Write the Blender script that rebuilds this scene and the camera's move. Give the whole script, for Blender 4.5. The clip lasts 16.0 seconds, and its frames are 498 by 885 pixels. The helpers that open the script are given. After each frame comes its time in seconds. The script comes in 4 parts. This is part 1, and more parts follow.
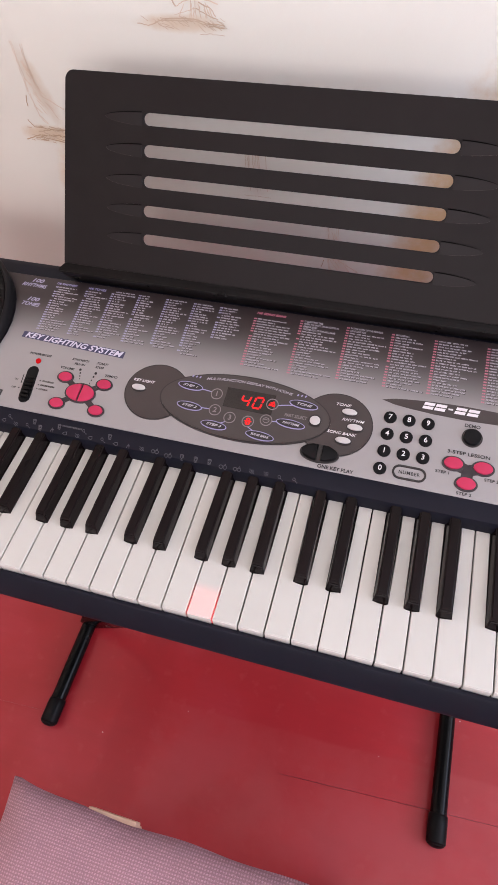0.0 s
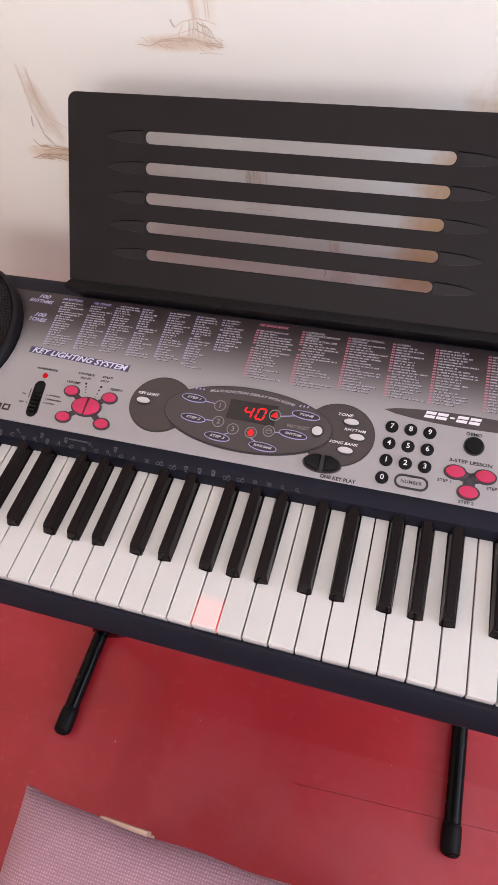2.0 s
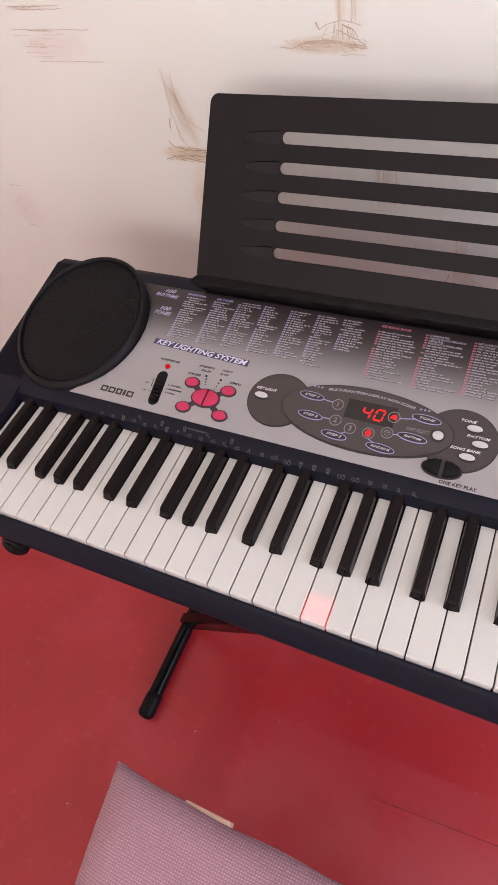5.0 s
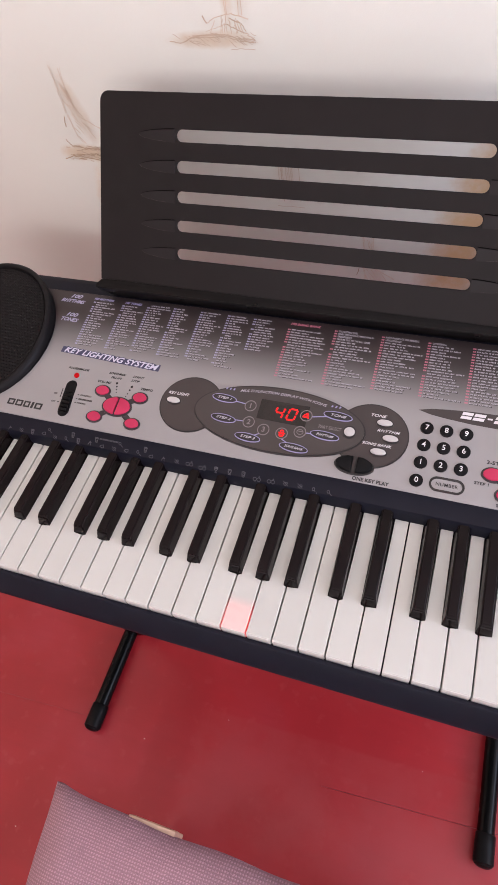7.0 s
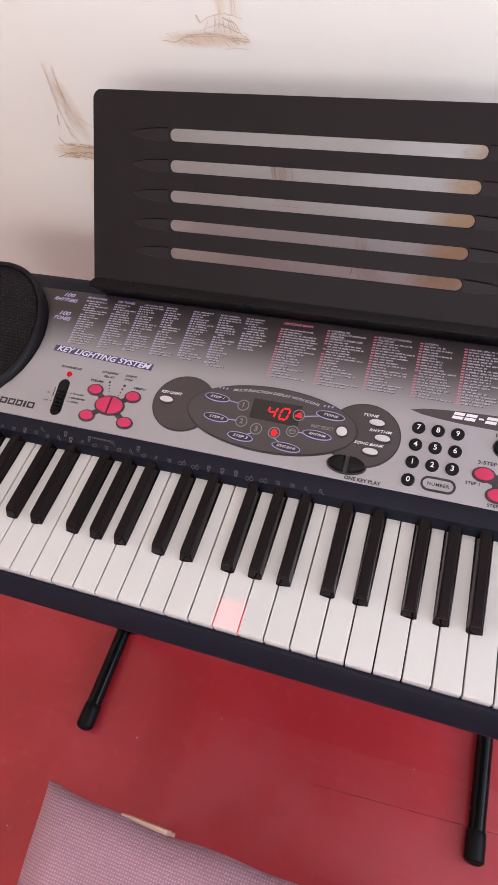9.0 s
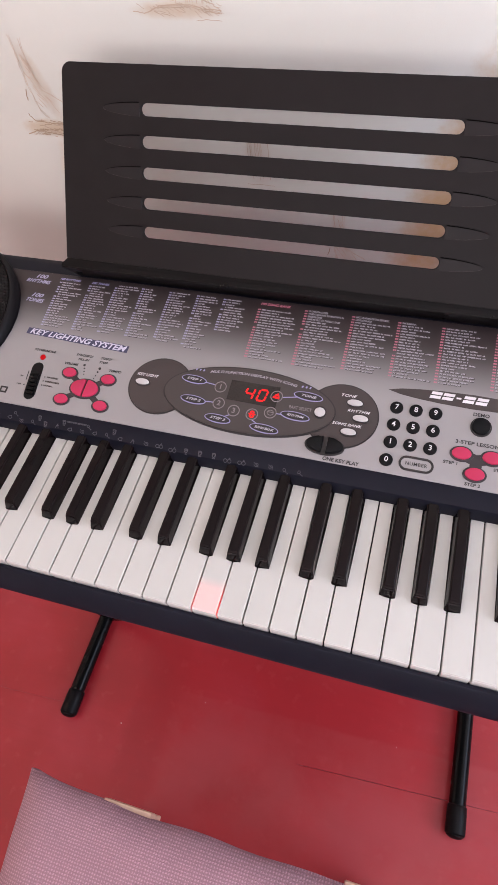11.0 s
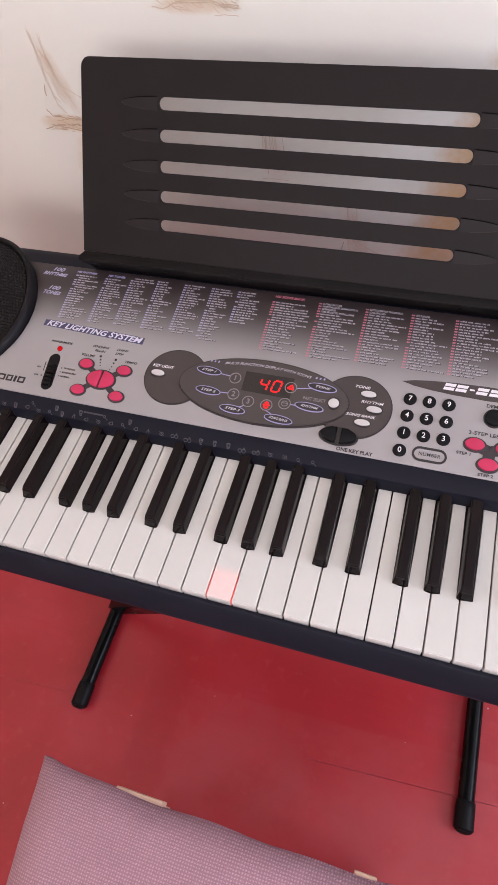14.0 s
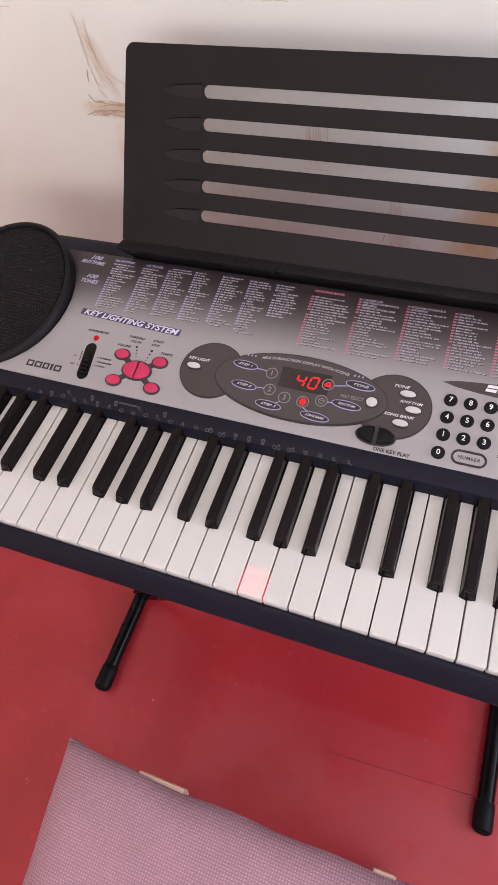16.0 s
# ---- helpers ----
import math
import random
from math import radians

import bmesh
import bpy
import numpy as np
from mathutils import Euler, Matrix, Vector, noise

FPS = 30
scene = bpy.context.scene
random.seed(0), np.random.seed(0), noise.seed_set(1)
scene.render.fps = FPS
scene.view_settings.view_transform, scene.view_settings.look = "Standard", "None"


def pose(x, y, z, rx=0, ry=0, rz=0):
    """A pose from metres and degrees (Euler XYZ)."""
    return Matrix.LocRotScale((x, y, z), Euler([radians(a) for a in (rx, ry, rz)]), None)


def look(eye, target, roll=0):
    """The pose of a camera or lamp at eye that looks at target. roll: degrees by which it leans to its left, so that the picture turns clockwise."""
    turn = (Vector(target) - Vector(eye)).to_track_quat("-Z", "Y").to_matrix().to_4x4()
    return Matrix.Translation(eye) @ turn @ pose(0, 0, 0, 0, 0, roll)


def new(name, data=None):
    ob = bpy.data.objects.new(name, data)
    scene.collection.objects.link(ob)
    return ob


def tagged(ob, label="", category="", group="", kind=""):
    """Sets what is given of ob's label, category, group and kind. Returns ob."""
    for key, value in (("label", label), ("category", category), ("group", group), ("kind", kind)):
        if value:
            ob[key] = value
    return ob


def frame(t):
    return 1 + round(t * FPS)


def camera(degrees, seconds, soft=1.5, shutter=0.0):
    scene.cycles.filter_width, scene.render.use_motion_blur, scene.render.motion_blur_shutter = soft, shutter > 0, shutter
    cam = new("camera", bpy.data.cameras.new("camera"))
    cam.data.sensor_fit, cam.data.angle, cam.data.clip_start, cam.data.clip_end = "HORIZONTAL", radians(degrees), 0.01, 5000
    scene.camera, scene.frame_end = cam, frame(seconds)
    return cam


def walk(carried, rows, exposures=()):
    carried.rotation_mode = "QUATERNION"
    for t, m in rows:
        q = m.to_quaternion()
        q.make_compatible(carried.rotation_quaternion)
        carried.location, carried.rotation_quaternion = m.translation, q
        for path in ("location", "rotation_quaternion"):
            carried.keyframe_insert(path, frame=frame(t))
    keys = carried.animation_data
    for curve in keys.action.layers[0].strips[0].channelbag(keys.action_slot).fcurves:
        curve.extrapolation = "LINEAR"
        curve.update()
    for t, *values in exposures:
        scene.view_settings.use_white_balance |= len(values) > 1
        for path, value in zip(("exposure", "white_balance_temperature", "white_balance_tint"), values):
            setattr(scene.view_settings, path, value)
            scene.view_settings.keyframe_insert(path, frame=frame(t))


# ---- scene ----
cam = camera(44.7, 16.0)

PATH = [
    (0, (0.557, -0.141, 1.319), (0.147, 0.901, -0.338), -7.0),
    (0.5, (0.555, -0.14, 1.32), (0.098, 0.88, -0.338), -8.8),
    (1, (0.556, -0.141, 1.323), (0.07, 0.889, -0.321), -9.4),
    (1.5, (0.562, -0.141, 1.324), (0.1, 0.91, -0.313), -9.0),
    (2, (0.567, -0.138, 1.326), (0.112, 0.91, -0.316), -9.4),
    (2.5, (0.562, -0.138, 1.328), (0.068, 0.906, -0.304), -10.0),
    (3, (0.556, -0.139, 1.334), (-0.003, 0.895, -0.284), -11.8),
    (3.2, (0.546, -0.149, 1.335), (-0.158, 0.88, -0.228), -15.2),
    (5.3, (0.537, -0.16, 1.327), (-0.171, 0.814, -0.269), -15.7),
    (5.5, (0.546, -0.156, 1.327), (-0.12, 0.844, -0.272), -15.1),
    (6, (0.563, -0.143, 1.324), (-0.022, 0.877, -0.294), -14.5),
    (6.5, (0.564, -0.136, 1.321), (0.018, 0.869, -0.32), -13.9),
    (7, (0.564, -0.132, 1.321), (0.016, 0.883, -0.313), -13.1),
    (7.5, (0.565, -0.131, 1.324), (0.022, 0.892, -0.307), -12.9),
    (8, (0.566, -0.134, 1.323), (0.041, 0.89, -0.312), -12.3),
    (10.5, (0.564, -0.129, 1.32), (0.032, 0.868, -0.331), -12.2),
    (11, (0.57, -0.131, 1.314), (0.102, 0.866, -0.355), -11.0),
    (11.5, (0.571, -0.139, 1.315), (0.105, 0.861, -0.353), -11.7),
    (12, (0.573, -0.144, 1.318), (0.102, 0.871, -0.34), -11.6),
    (12.5, (0.571, -0.146, 1.315), (0.093, 0.861, -0.346), -11.5),
    (13, (0.569, -0.145, 1.316), (0.083, 0.851, -0.349), -11.3),
    (13.5, (0.568, -0.147, 1.315), (0.088, 0.845, -0.354), -11.2),
    (14, (0.567, -0.144, 1.315), (0.075, 0.846, -0.351), -11.7),
    (14.5, (0.574, -0.133, 1.312), (0.091, 0.846, -0.364), -12.2),
    (15, (0.573, -0.133, 1.312), (0.105, 0.844, -0.369), -11.5),
    (15.5, (0.573, -0.133, 1.313), (0.11, 0.843, -0.371), -11.8),
    (16, (0.553, -0.137, 1.317), (-0.003, 0.793, -0.365), -13.6),
]
walk(cam, [(t, look(eye, target, roll)) for t, eye, target, roll in PATH], exposures=((0, 0.0, 6520, 11.3), (3, 0.0, 6560, 11.3), (5.4, -0.06, 6680, 11.3), (7, -0.03, 6540, 11.3), (11, 0.0, 6440, 11), (16, 0.0, 6520, 11.3)))

H = 0.80          # height of the white key tops over the floor
P = 0.0235        # pitch of the white keys
WALL = 0.495      # face of the papered wall

# ---- light ----
world = bpy.data.worlds.new("world")
scene.world = world
world.use_nodes = True
wn = world.node_tree.nodes
sky = wn.new("ShaderNodeTexSky")
sky.sky_type, sky.sun_disc, sky.sun_elevation, sky.sun_rotation = "NISHITA", False, radians(35), radians(150)
wn["Background"].inputs["Strength"].default_value = 0.1
world.node_tree.links.new(sky.outputs["Color"], wn["Background"].inputs["Color"])


def area(name, m, w, h, power, colour):
    d = bpy.data.lights.new(name, "AREA")
    d.shape, d.size, d.size_y, d.energy, d.color = "RECTANGLE", w, h, power, colour
    o = new(name, d)
    o.matrix_world = m
    return o


area("window_daylight", look((0.55, -1.80, 1.75), (0.55, -1.1, 2.45)), 1.9, 1.2, 41.5, (1.0, 0.888, 0.880))
area("window_daylight", look((2.30, -0.20, 1.36), (1.5, -0.04, 1.78)), 1.3, 1.7, 50.5, (0.75, 0.795, 1.0))


# ---- materials ----
def mat(name, colour, rough=0.5, metal=0.0, vary=0.15, scale=40.0, bump=0.1, fine=600.0, spec=0.5, depth=0.0004, random_piece=0.0, coat=0.0):
    """A surface with a slow and a fine variation of colour and roughness, and fine relief."""
    m = bpy.data.materials.new(name)
    m.use_nodes = True
    t = m.node_tree
    n, l = t.nodes, t.links
    b = n["Principled BSDF"]
    b.inputs["Metallic"].default_value = metal
    b.inputs["Specular IOR Level"].default_value = spec
    b.inputs["Coat Weight"].default_value = coat
    co = n.new("ShaderNodeTexCoord")
    slow, quick = n.new("ShaderNodeTexNoise"), n.new("ShaderNodeTexNoise")
    slow.inputs["Scale"].default_value, slow.inputs["Detail"].default_value = scale, 5
    quick.inputs["Scale"].default_value, quick.inputs["Detail"].default_value = fine, 2
    for q in (slow, quick):
        l.new(co.outputs["Object"], q.inputs["Vector"])
    mix = n.new("ShaderNodeMix")
    mix.data_type = "RGBA"
    dark = [max(0, c * (1 - vary)) for c in colour]
    light = [min(1, c * (1 + vary)) for c in colour]
    mix.inputs["A"].default_value, mix.inputs["B"].default_value = (*dark, 1), (*light, 1)
    l.new(slow.outputs["Fac"], mix.inputs["Factor"])
    out = mix.outputs["Result"]
    if random_piece:
        info, hsv, mr = n.new("ShaderNodeObjectInfo"), n.new("ShaderNodeHueSaturation"), n.new("ShaderNodeMapRange")
        l.new(info.outputs["Random"], mr.inputs["Value"])
        mr.inputs["To Min"].default_value, mr.inputs["To Max"].default_value = 1 - random_piece, 1 + random_piece
        l.new(mr.outputs["Result"], hsv.inputs["Value"])
        l.new(out, hsv.inputs["Color"])
        out = hsv.outputs["Color"]
    l.new(out, b.inputs["Base Color"])
    mr = n.new("ShaderNodeMapRange")
    mr.inputs["To Min"].default_value, mr.inputs["To Max"].default_value = max(0, rough - 0.08), min(1, rough + 0.08)
    l.new(slow.outputs["Fac"], mr.inputs["Value"])
    l.new(mr.outputs["Result"], b.inputs["Roughness"])
    if bump:
        bp = n.new("ShaderNodeBump")
        bp.inputs["Strength"].default_value, bp.inputs["Distance"].default_value = bump, depth
        l.new(quick.outputs["Fac"], bp.inputs["Height"])
        l.new(bp.outputs["Normal"], b.inputs["Normal"])
    return m


def glow(name, colour, strength, base=(0.3, 0.02, 0.02)):
    m = mat(name, base, 0.5, bump=0, spec=0.06)
    b = m.node_tree.nodes["Principled BSDF"]
    b.inputs["Emission Color"].default_value = (*colour, 1)
    b.inputs["Emission Strength"].default_value = strength
    return m


CASE = mat("case_plastic", (0.0076, 0.0080, 0.0142), 0.36, vary=0.2, bump=0.12, fine=1500, spec=0.12)
GLOSS = mat("glossy_black_plastic", (0.004, 0.0035, 0.0035), 0.30, vary=0.2, bump=0.03, spec=0.14)
# the rest's plastic, lightened to stand for light on the slot reliefs
LEAF = mat("leaf_plastic", (0.0200, 0.0172, 0.0172), 0.34, vary=0.15, bump=0.08, fine=1800, spec=0.07)
REST = mat("rest_plastic", (0.0156, 0.0132, 0.0130), 0.36, vary=0.15, bump=0.12, fine=1800, spec=0.06)
WHITE = mat("white_key_plastic", (0.550, 0.550, 0.518), 0.32, vary=0.03, scale=25, bump=0.05, random_piece=0.02)
BLACK = mat("black_key_plastic", (0.0062, 0.0035, 0.0037), 0.20, vary=0.2, bump=0.05, fine=1500, spec=0.05, random_piece=0.1, coat=0.16)
BROWN = mat("dark_panel_print", (0.041, 0.031, 0.030), 0.4, vary=0.1, bump=0.05)
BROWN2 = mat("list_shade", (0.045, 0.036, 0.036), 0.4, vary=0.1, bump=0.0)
INK = mat("black_print", (0.014, 0.013, 0.014), 0.45, bump=0)
PALE = mat("white_print", (0.72, 0.70, 0.72), 0.5, bump=0)
LILAC = mat("lilac_print", (0.30, 0.29, 0.50), 0.5, bump=0)
PALELILAC = mat("pale_lilac_print", (0.35, 0.34, 0.48), 0.5, bump=0)
LISTBLUE = mat("list_blue_print", (0.36, 0.35, 0.50), 0.5, bump=0)
LISTINK = mat("list_print", (0.38, 0.36, 0.40), 0.5, bump=0)
PINKINK = mat("pink_print", (0.50, 0.16, 0.22), 0.5, bump=0)
PINK = mat("pink_rubber", (0.46, 0.028, 0.085), 0.42, vary=0.1, bump=0.05, spec=0.3)
BUTTON = mat("white_rubber", (0.50, 0.485, 0.48), 0.4, vary=0.05, bump=0.05)
RUBBER = mat("black_rubber", (0.005, 0.005, 0.0056), 0.45, bump=0.2, spec=0.14)
LAMP = glow("red_lamp", (1.0, 0.004, 0.010), 0.42, (0.10, 0.003, 0.004))
LED = glow("red_led", (1.0, 0.020, 0.022), 1.35, (0.03, 0.001, 0.001))
STEEL = mat("black_steel", (0.003, 0.003, 0.0033), 0.25, vary=0.3, bump=0.08, fine=800, spec=0.15)
# painted shade and painted light for the edges of the slot reliefs
SHADE_LINE = mat("shade_line_plastic", (0.0012, 0.0010, 0.0010), 0.7, vary=0.1, bump=0, spec=0.02)
LIT_LINE = mat("lit_line_plastic", (0.030, 0.025, 0.023), 0.4, vary=0.2, bump=0, spec=0.15)
WOOD = mat("pale_wood", (0.66, 0.45, 0.32), 0.55, vary=0.25, scale=60, bump=0.2)


# ---- mesh tools ----
def part(name, bm, material, parent=None, label=""):
    """Links a bmesh as one mesh object under a thing or a part."""
    me = bpy.data.meshes.new(name)
    bmesh.ops.recalc_face_normals(bm, faces=bm.faces)
    bm.to_mesh(me)
    bm.free()
    me.materials.append(material)
    o = new(name, me)
    o.parent = parent
    if label:
        o["label"] = label
    return o


def smooth(o, angle=35):
    for p in o.data.polygons:
        p.use_smooth = True
    o.data.set_sharp_from_angle(angle=radians(angle))
    return o


def box(bm, x0, x1, y0, y1, z0, z1, bevel=0.0, seg=2):
    vs = [bm.verts.new((x, y, z)) for z in (z0, z1) for y in (y0, y1) for x in (x0, x1)]
    fs = [bm.faces.new([vs[i] for i in f]) for f in ((0, 2, 3, 1), (4, 5, 7, 6), (0, 1, 5, 4), (2, 6, 7, 3), (0, 4, 6, 2), (1, 3, 7, 5))]
    if bevel:
        es = {e for f in fs for e in f.edges}
        bmesh.ops.bevel(bm, geom=list(es), offset=bevel, segments=seg, affect="EDGES", profile=0.6)
    return bm


def prism(bm, outline, z0, z1, bevel=0.0, seg=2, top_only=True):
    """A flat outline in x and y raised from z0 to z1."""
    lo = [bm.verts.new((x, y, z0)) for x, y in outline]
    hi = [bm.verts.new((x, y, z1)) for x, y in outline]
    k = len(outline)
    bm.faces.new(lo[::-1])
    top = bm.faces.new(hi)
    for i in range(k):
        bm.faces.new((lo[i], lo[(i + 1) % k], hi[(i + 1) % k], hi[i]))
    if bevel:
        bmesh.ops.bevel(bm, geom=list(top.edges), offset=bevel, segments=seg, affect="EDGES", profile=0.6)
    return bm


def extrude_x(bm, profile, x0, x1):
    """A profile in y and z drawn out along x."""
    a = [bm.verts.new((x0, y, z)) for y, z in profile]
    b = [bm.verts.new((x1, y, z)) for y, z in profile]
    k = len(profile)
    bm.faces.new(a)
    bm.faces.new(b[::-1])
    for i in range(k):
        bm.faces.new((a[i], b[i], b[(i + 1) % k], a[(i + 1) % k]))
    return bm


def oval(cx, cy, rx, ry, k=32, turn=0.0):
    c, s = math.cos(turn), math.sin(turn)
    pts = [(rx * math.cos(2 * math.pi * i / k), ry * math.sin(2 * math.pi * i / k)) for i in range(k)]
    return [(cx + c * x - s * y, cy + s * x + c * y) for x, y in pts]


def ring(bm, outer, inner, z0, z1):
    k = len(outer)
    v = [[bm.verts.new((x, y, z)) for x, y in o] for o, z in ((outer, z0), (outer, z1), (inner, z1), (inner, z0))]
    for a in range(4):
        for i in range(k):
            j = (i + 1) % k
            bm.faces.new((v[a][i], v[a][j], v[(a + 1) % 4][j], v[(a + 1) % 4][i]))
    return bm


def tube(bm, a, b, r, k=16, r2=None):
    a, b = Vector(a), Vector(b)
    q = (b - a).to_track_quat("Z", "Y")
    rows = []
    for p, rr in ((a, r), (b, r if r2 is None else r2)):
        rows.append([bm.verts.new(p + q @ Vector((rr * math.cos(2 * math.pi * i / k), rr * math.sin(2 * math.pi * i / k), 0))) for i in range(k)])
    bm.faces.new(rows[0][::-1])
    bm.faces.new(rows[1])
    for i in range(k):
        bm.faces.new((rows[0][i], rows[0][(i + 1) % k], rows[1][(i + 1) % k], rows[1][i]))
    return bm


SLOPE = 0.16


def panel_z(y):
    return H + 0.02 + SLOPE * (y - 0.15)


def lay(bm):
    """Lays what was drawn flat onto the slope of the control panel."""
    for v in bm.verts:
        v.co.z += panel_z(v.co.y)
    return bm


# ---- room ----
def wall_box(name, x0, x1, y0, y1, z0, z1, material, label):
    o = part(name, box(bmesh.new(), x0, x1, y0, y1, z0, z1), material)
    return tagged(o, label, "wall", kind="structure")

PAPER = mat("wallpaper", (0.658, 0.656, 0.600), 0.75, vary=0.05, scale=6, bump=0.25, fine=900, spec=0.25)
PLASTER = mat("plaster", (0.84, 0.82, 0.80), 0.85, vary=0.05, scale=5, bump=0.2)
RED = mat("red_floor_paint", (0.372, 0.0208, 0.0286), 0.32, vary=0.28, scale=5, bump=0.16, fine=220, spec=0.42)
# worn lighter patches and brush streaks in the paint
t = RED.node_tree
bs, geo = t.nodes["Principled BSDF"], t.nodes.new("ShaderNodeNewGeometry")
for stretch, scale, lo, hi, colour, amount in (((1, 1, 1), 4.5, 0.50, 0.72, (0.42, 0.044, 0.066), 0.55), ((2, 26, 1), 2.2, 0.45, 0.75, (0.30, 0.016, 0.022), 0.22), ((1, 1, 1), 38, 0.60, 0.72, (0.44, 0.06, 0.065), 0.35)):
    mp, nz, mr, mx = (t.nodes.new(k) for k in ("ShaderNodeMapping", "ShaderNodeTexNoise", "ShaderNodeMapRange", "ShaderNodeMix"))
    mp.inputs["Scale"].default_value = stretch
    nz.inputs["Scale"].default_value, nz.inputs["Detail"].default_value = scale, 4
    mx.data_type = "RGBA"
    for key, value in (("From Min", lo), ("From Max", hi), ("To Min", 0.0), ("To Max", amount)):
        mr.inputs[key].default_value = value
    t.links.new(geo.outputs["Position"], mp.inputs["Vector"])
    t.links.new(mp.outputs["Vector"], nz.inputs["Vector"])
    t.links.new(nz.outputs["Fac"], mr.inputs["Value"])
    t.links.new(mr.outputs["Result"], mx.inputs["Factor"])
    t.links.new(bs.inputs["Base Color"].links[0].from_socket, mx.inputs["A"])
    mx.inputs["B"].default_value = (*colour, 1)
    t.links.new(mx.outputs["Result"], bs.inputs["Base Color"])
# a wide browner-red patch of the floor and a darker strip beside it, with ragged edges
mp, nz, sep = (t.nodes.new(k) for k in ("ShaderNodeMapping", "ShaderNodeTexNoise", "ShaderNodeSeparateXYZ"))
mp.inputs["Scale"].default_value = (9, 9, 1)
nz.inputs["Scale"].default_value, nz.inputs["Detail"].default_value, nz.inputs["Roughness"].default_value = 1.0, 5, 0.6
t.links.new(geo.outputs["Position"], mp.inputs["Vector"])
t.links.new(mp.outputs["Vector"], nz.inputs["Vector"])
t.links.new(geo.outputs["Position"], sep.inputs["Vector"])


def calc(op, a, b):
    m = t.nodes.new("ShaderNodeMath")
    m.operation = op
    for i, v in enumerate((a, b)):
        if isinstance(v, (int, float)):
            m.inputs[i].default_value = v
        else:
            t.links.new(v, m.inputs[i])
    return m.outputs[0]


def ramp(v, lo, hi):
    m = t.nodes.new("ShaderNodeMapRange")
    m.interpolation_type = "SMOOTHSTEP"
    m.inputs["From Min"].default_value, m.inputs["From Max"].default_value = lo, hi
    t.links.new(v, m.inputs["Value"])
    return m.outputs["Result"]


def tone_patch(x0, x1, y0, y1, soft_x, soft_y, colour, amount):
    rough = calc("MULTIPLY", calc("SUBTRACT", nz.outputs["Fac"], 0.5), 0.05)
    px, py = calc("ADD", sep.outputs["X"], rough), calc("ADD", calc("SUBTRACT", sep.outputs["Y"], calc("MULTIPLY", sep.outputs["X"], 0.03)), calc("MULTIPLY", rough, 0.4))
    f = calc("MULTIPLY", calc("MULTIPLY", ramp(px, x0 - soft_x, x0 + soft_x), ramp(px, x1 + soft_x, x1 - soft_x)), calc("MULTIPLY", ramp(py, y0 - soft_y, y0 + soft_y), ramp(py, y1 + soft_y, y1 - soft_y)))
    f = calc("MULTIPLY", f, calc("MULTIPLY", ramp(nz.outputs["Fac"], 0.25, 0.62), amount))
    mx = t.nodes.new("ShaderNodeMix")
    mx.data_type = "RGBA"
    t.links.new(f, mx.inputs["Factor"])
    t.links.new(bs.inputs["Base Color"].links[0].from_socket, mx.inputs["A"])
    mx.inputs["B"].default_value = (*colour, 1)
    t.links.new(mx.outputs["Result"], bs.inputs["Base Color"])


tone_patch(0.235, 0.95, -0.55, 0.026, 0.014, 0.004, (0.39, 0.046, 0.052), 0.60)
tone_patch(0.150, 0.228, -0.40, 0.30, 0.016, 0.03, (0.30, 0.014, 0.020), 0.45)
# colour of the unseen west wall, chosen to bounce warm light onto the paper
WARM = mat("warm_bounce_plaster", (0.82, 0.69, 0.58), 0.8, vary=0.08, scale=5, bump=0.2)
X0, X1, Y0 = -1.05, 2.4, -1.9

wall_box("wall_north", X0, X1, WALL, WALL + 0.12, 0, 2.55, PAPER, "cream wallpaper with faint sketched motifs")
# out of view; set close to fill the shadow left of the rest
wall_box("wall_west", X0 - 0.12, X0, Y0, WALL + 0.12, 0, 2.55, WARM, "unseen warm-toned wall closing the room, added to bounce light")
tagged(part("ceiling", box(bmesh.new(), X0 - 0.12, X1 + 0.12, Y0 - 0.12, WALL + 0.12, 2.55, 2.65), PLASTER), "plain white ceiling", "ceiling", kind="structure")
# south wall with a window
bm = bmesh.new()
box(bm, X0 - 0.12, -0.4, Y0 - 0.12, Y0, 0, 2.55)
box(bm, 1.5, X1 + 0.12, Y0 - 0.12, Y0, 0, 2.55)
box(bm, -0.4, 1.5, Y0 - 0.12, Y0, 0, 1.1)
box(bm, -0.4, 1.5, Y0 - 0.12, Y0, 2.4, 2.55)
tagged(part("wall_south", bm, PLASTER), "plain pale wall with a window opening", "wall", kind="structure")
bm = bmesh.new()
box(bm, X1, X1 + 0.12, Y0, -0.86, 0, 2.55)
box(bm, X1, X1 + 0.12, 0.46, WALL + 0.12, 0, 2.55)
box(bm, X1, X1 + 0.12, -0.86, 0.46, 0, 0.35)
box(bm, X1, X1 + 0.12, -0.86, 0.46, 2.25, 2.55)
tagged(part("wall_east", bm, PLASTER), "plain pale wall with a window opening", "wall", kind="structure")
floor = tagged(part("floor", box(bmesh.new(), X0 - 0.12, X1 + 0.12, Y0 - 0.12, WALL + 0.12, -0.12, -0.012), RED), "red painted floor of wide sheets with open joints", "floor", kind="structure")

# ---- the stand: two crossed legs on two floor bars ----
FOOT_L, FOOT_R = 0.0225, 0.787
stand = tagged(new("keyboard_stand"), "black steel cross-legged keyboard stand with rubber caps", "stand")


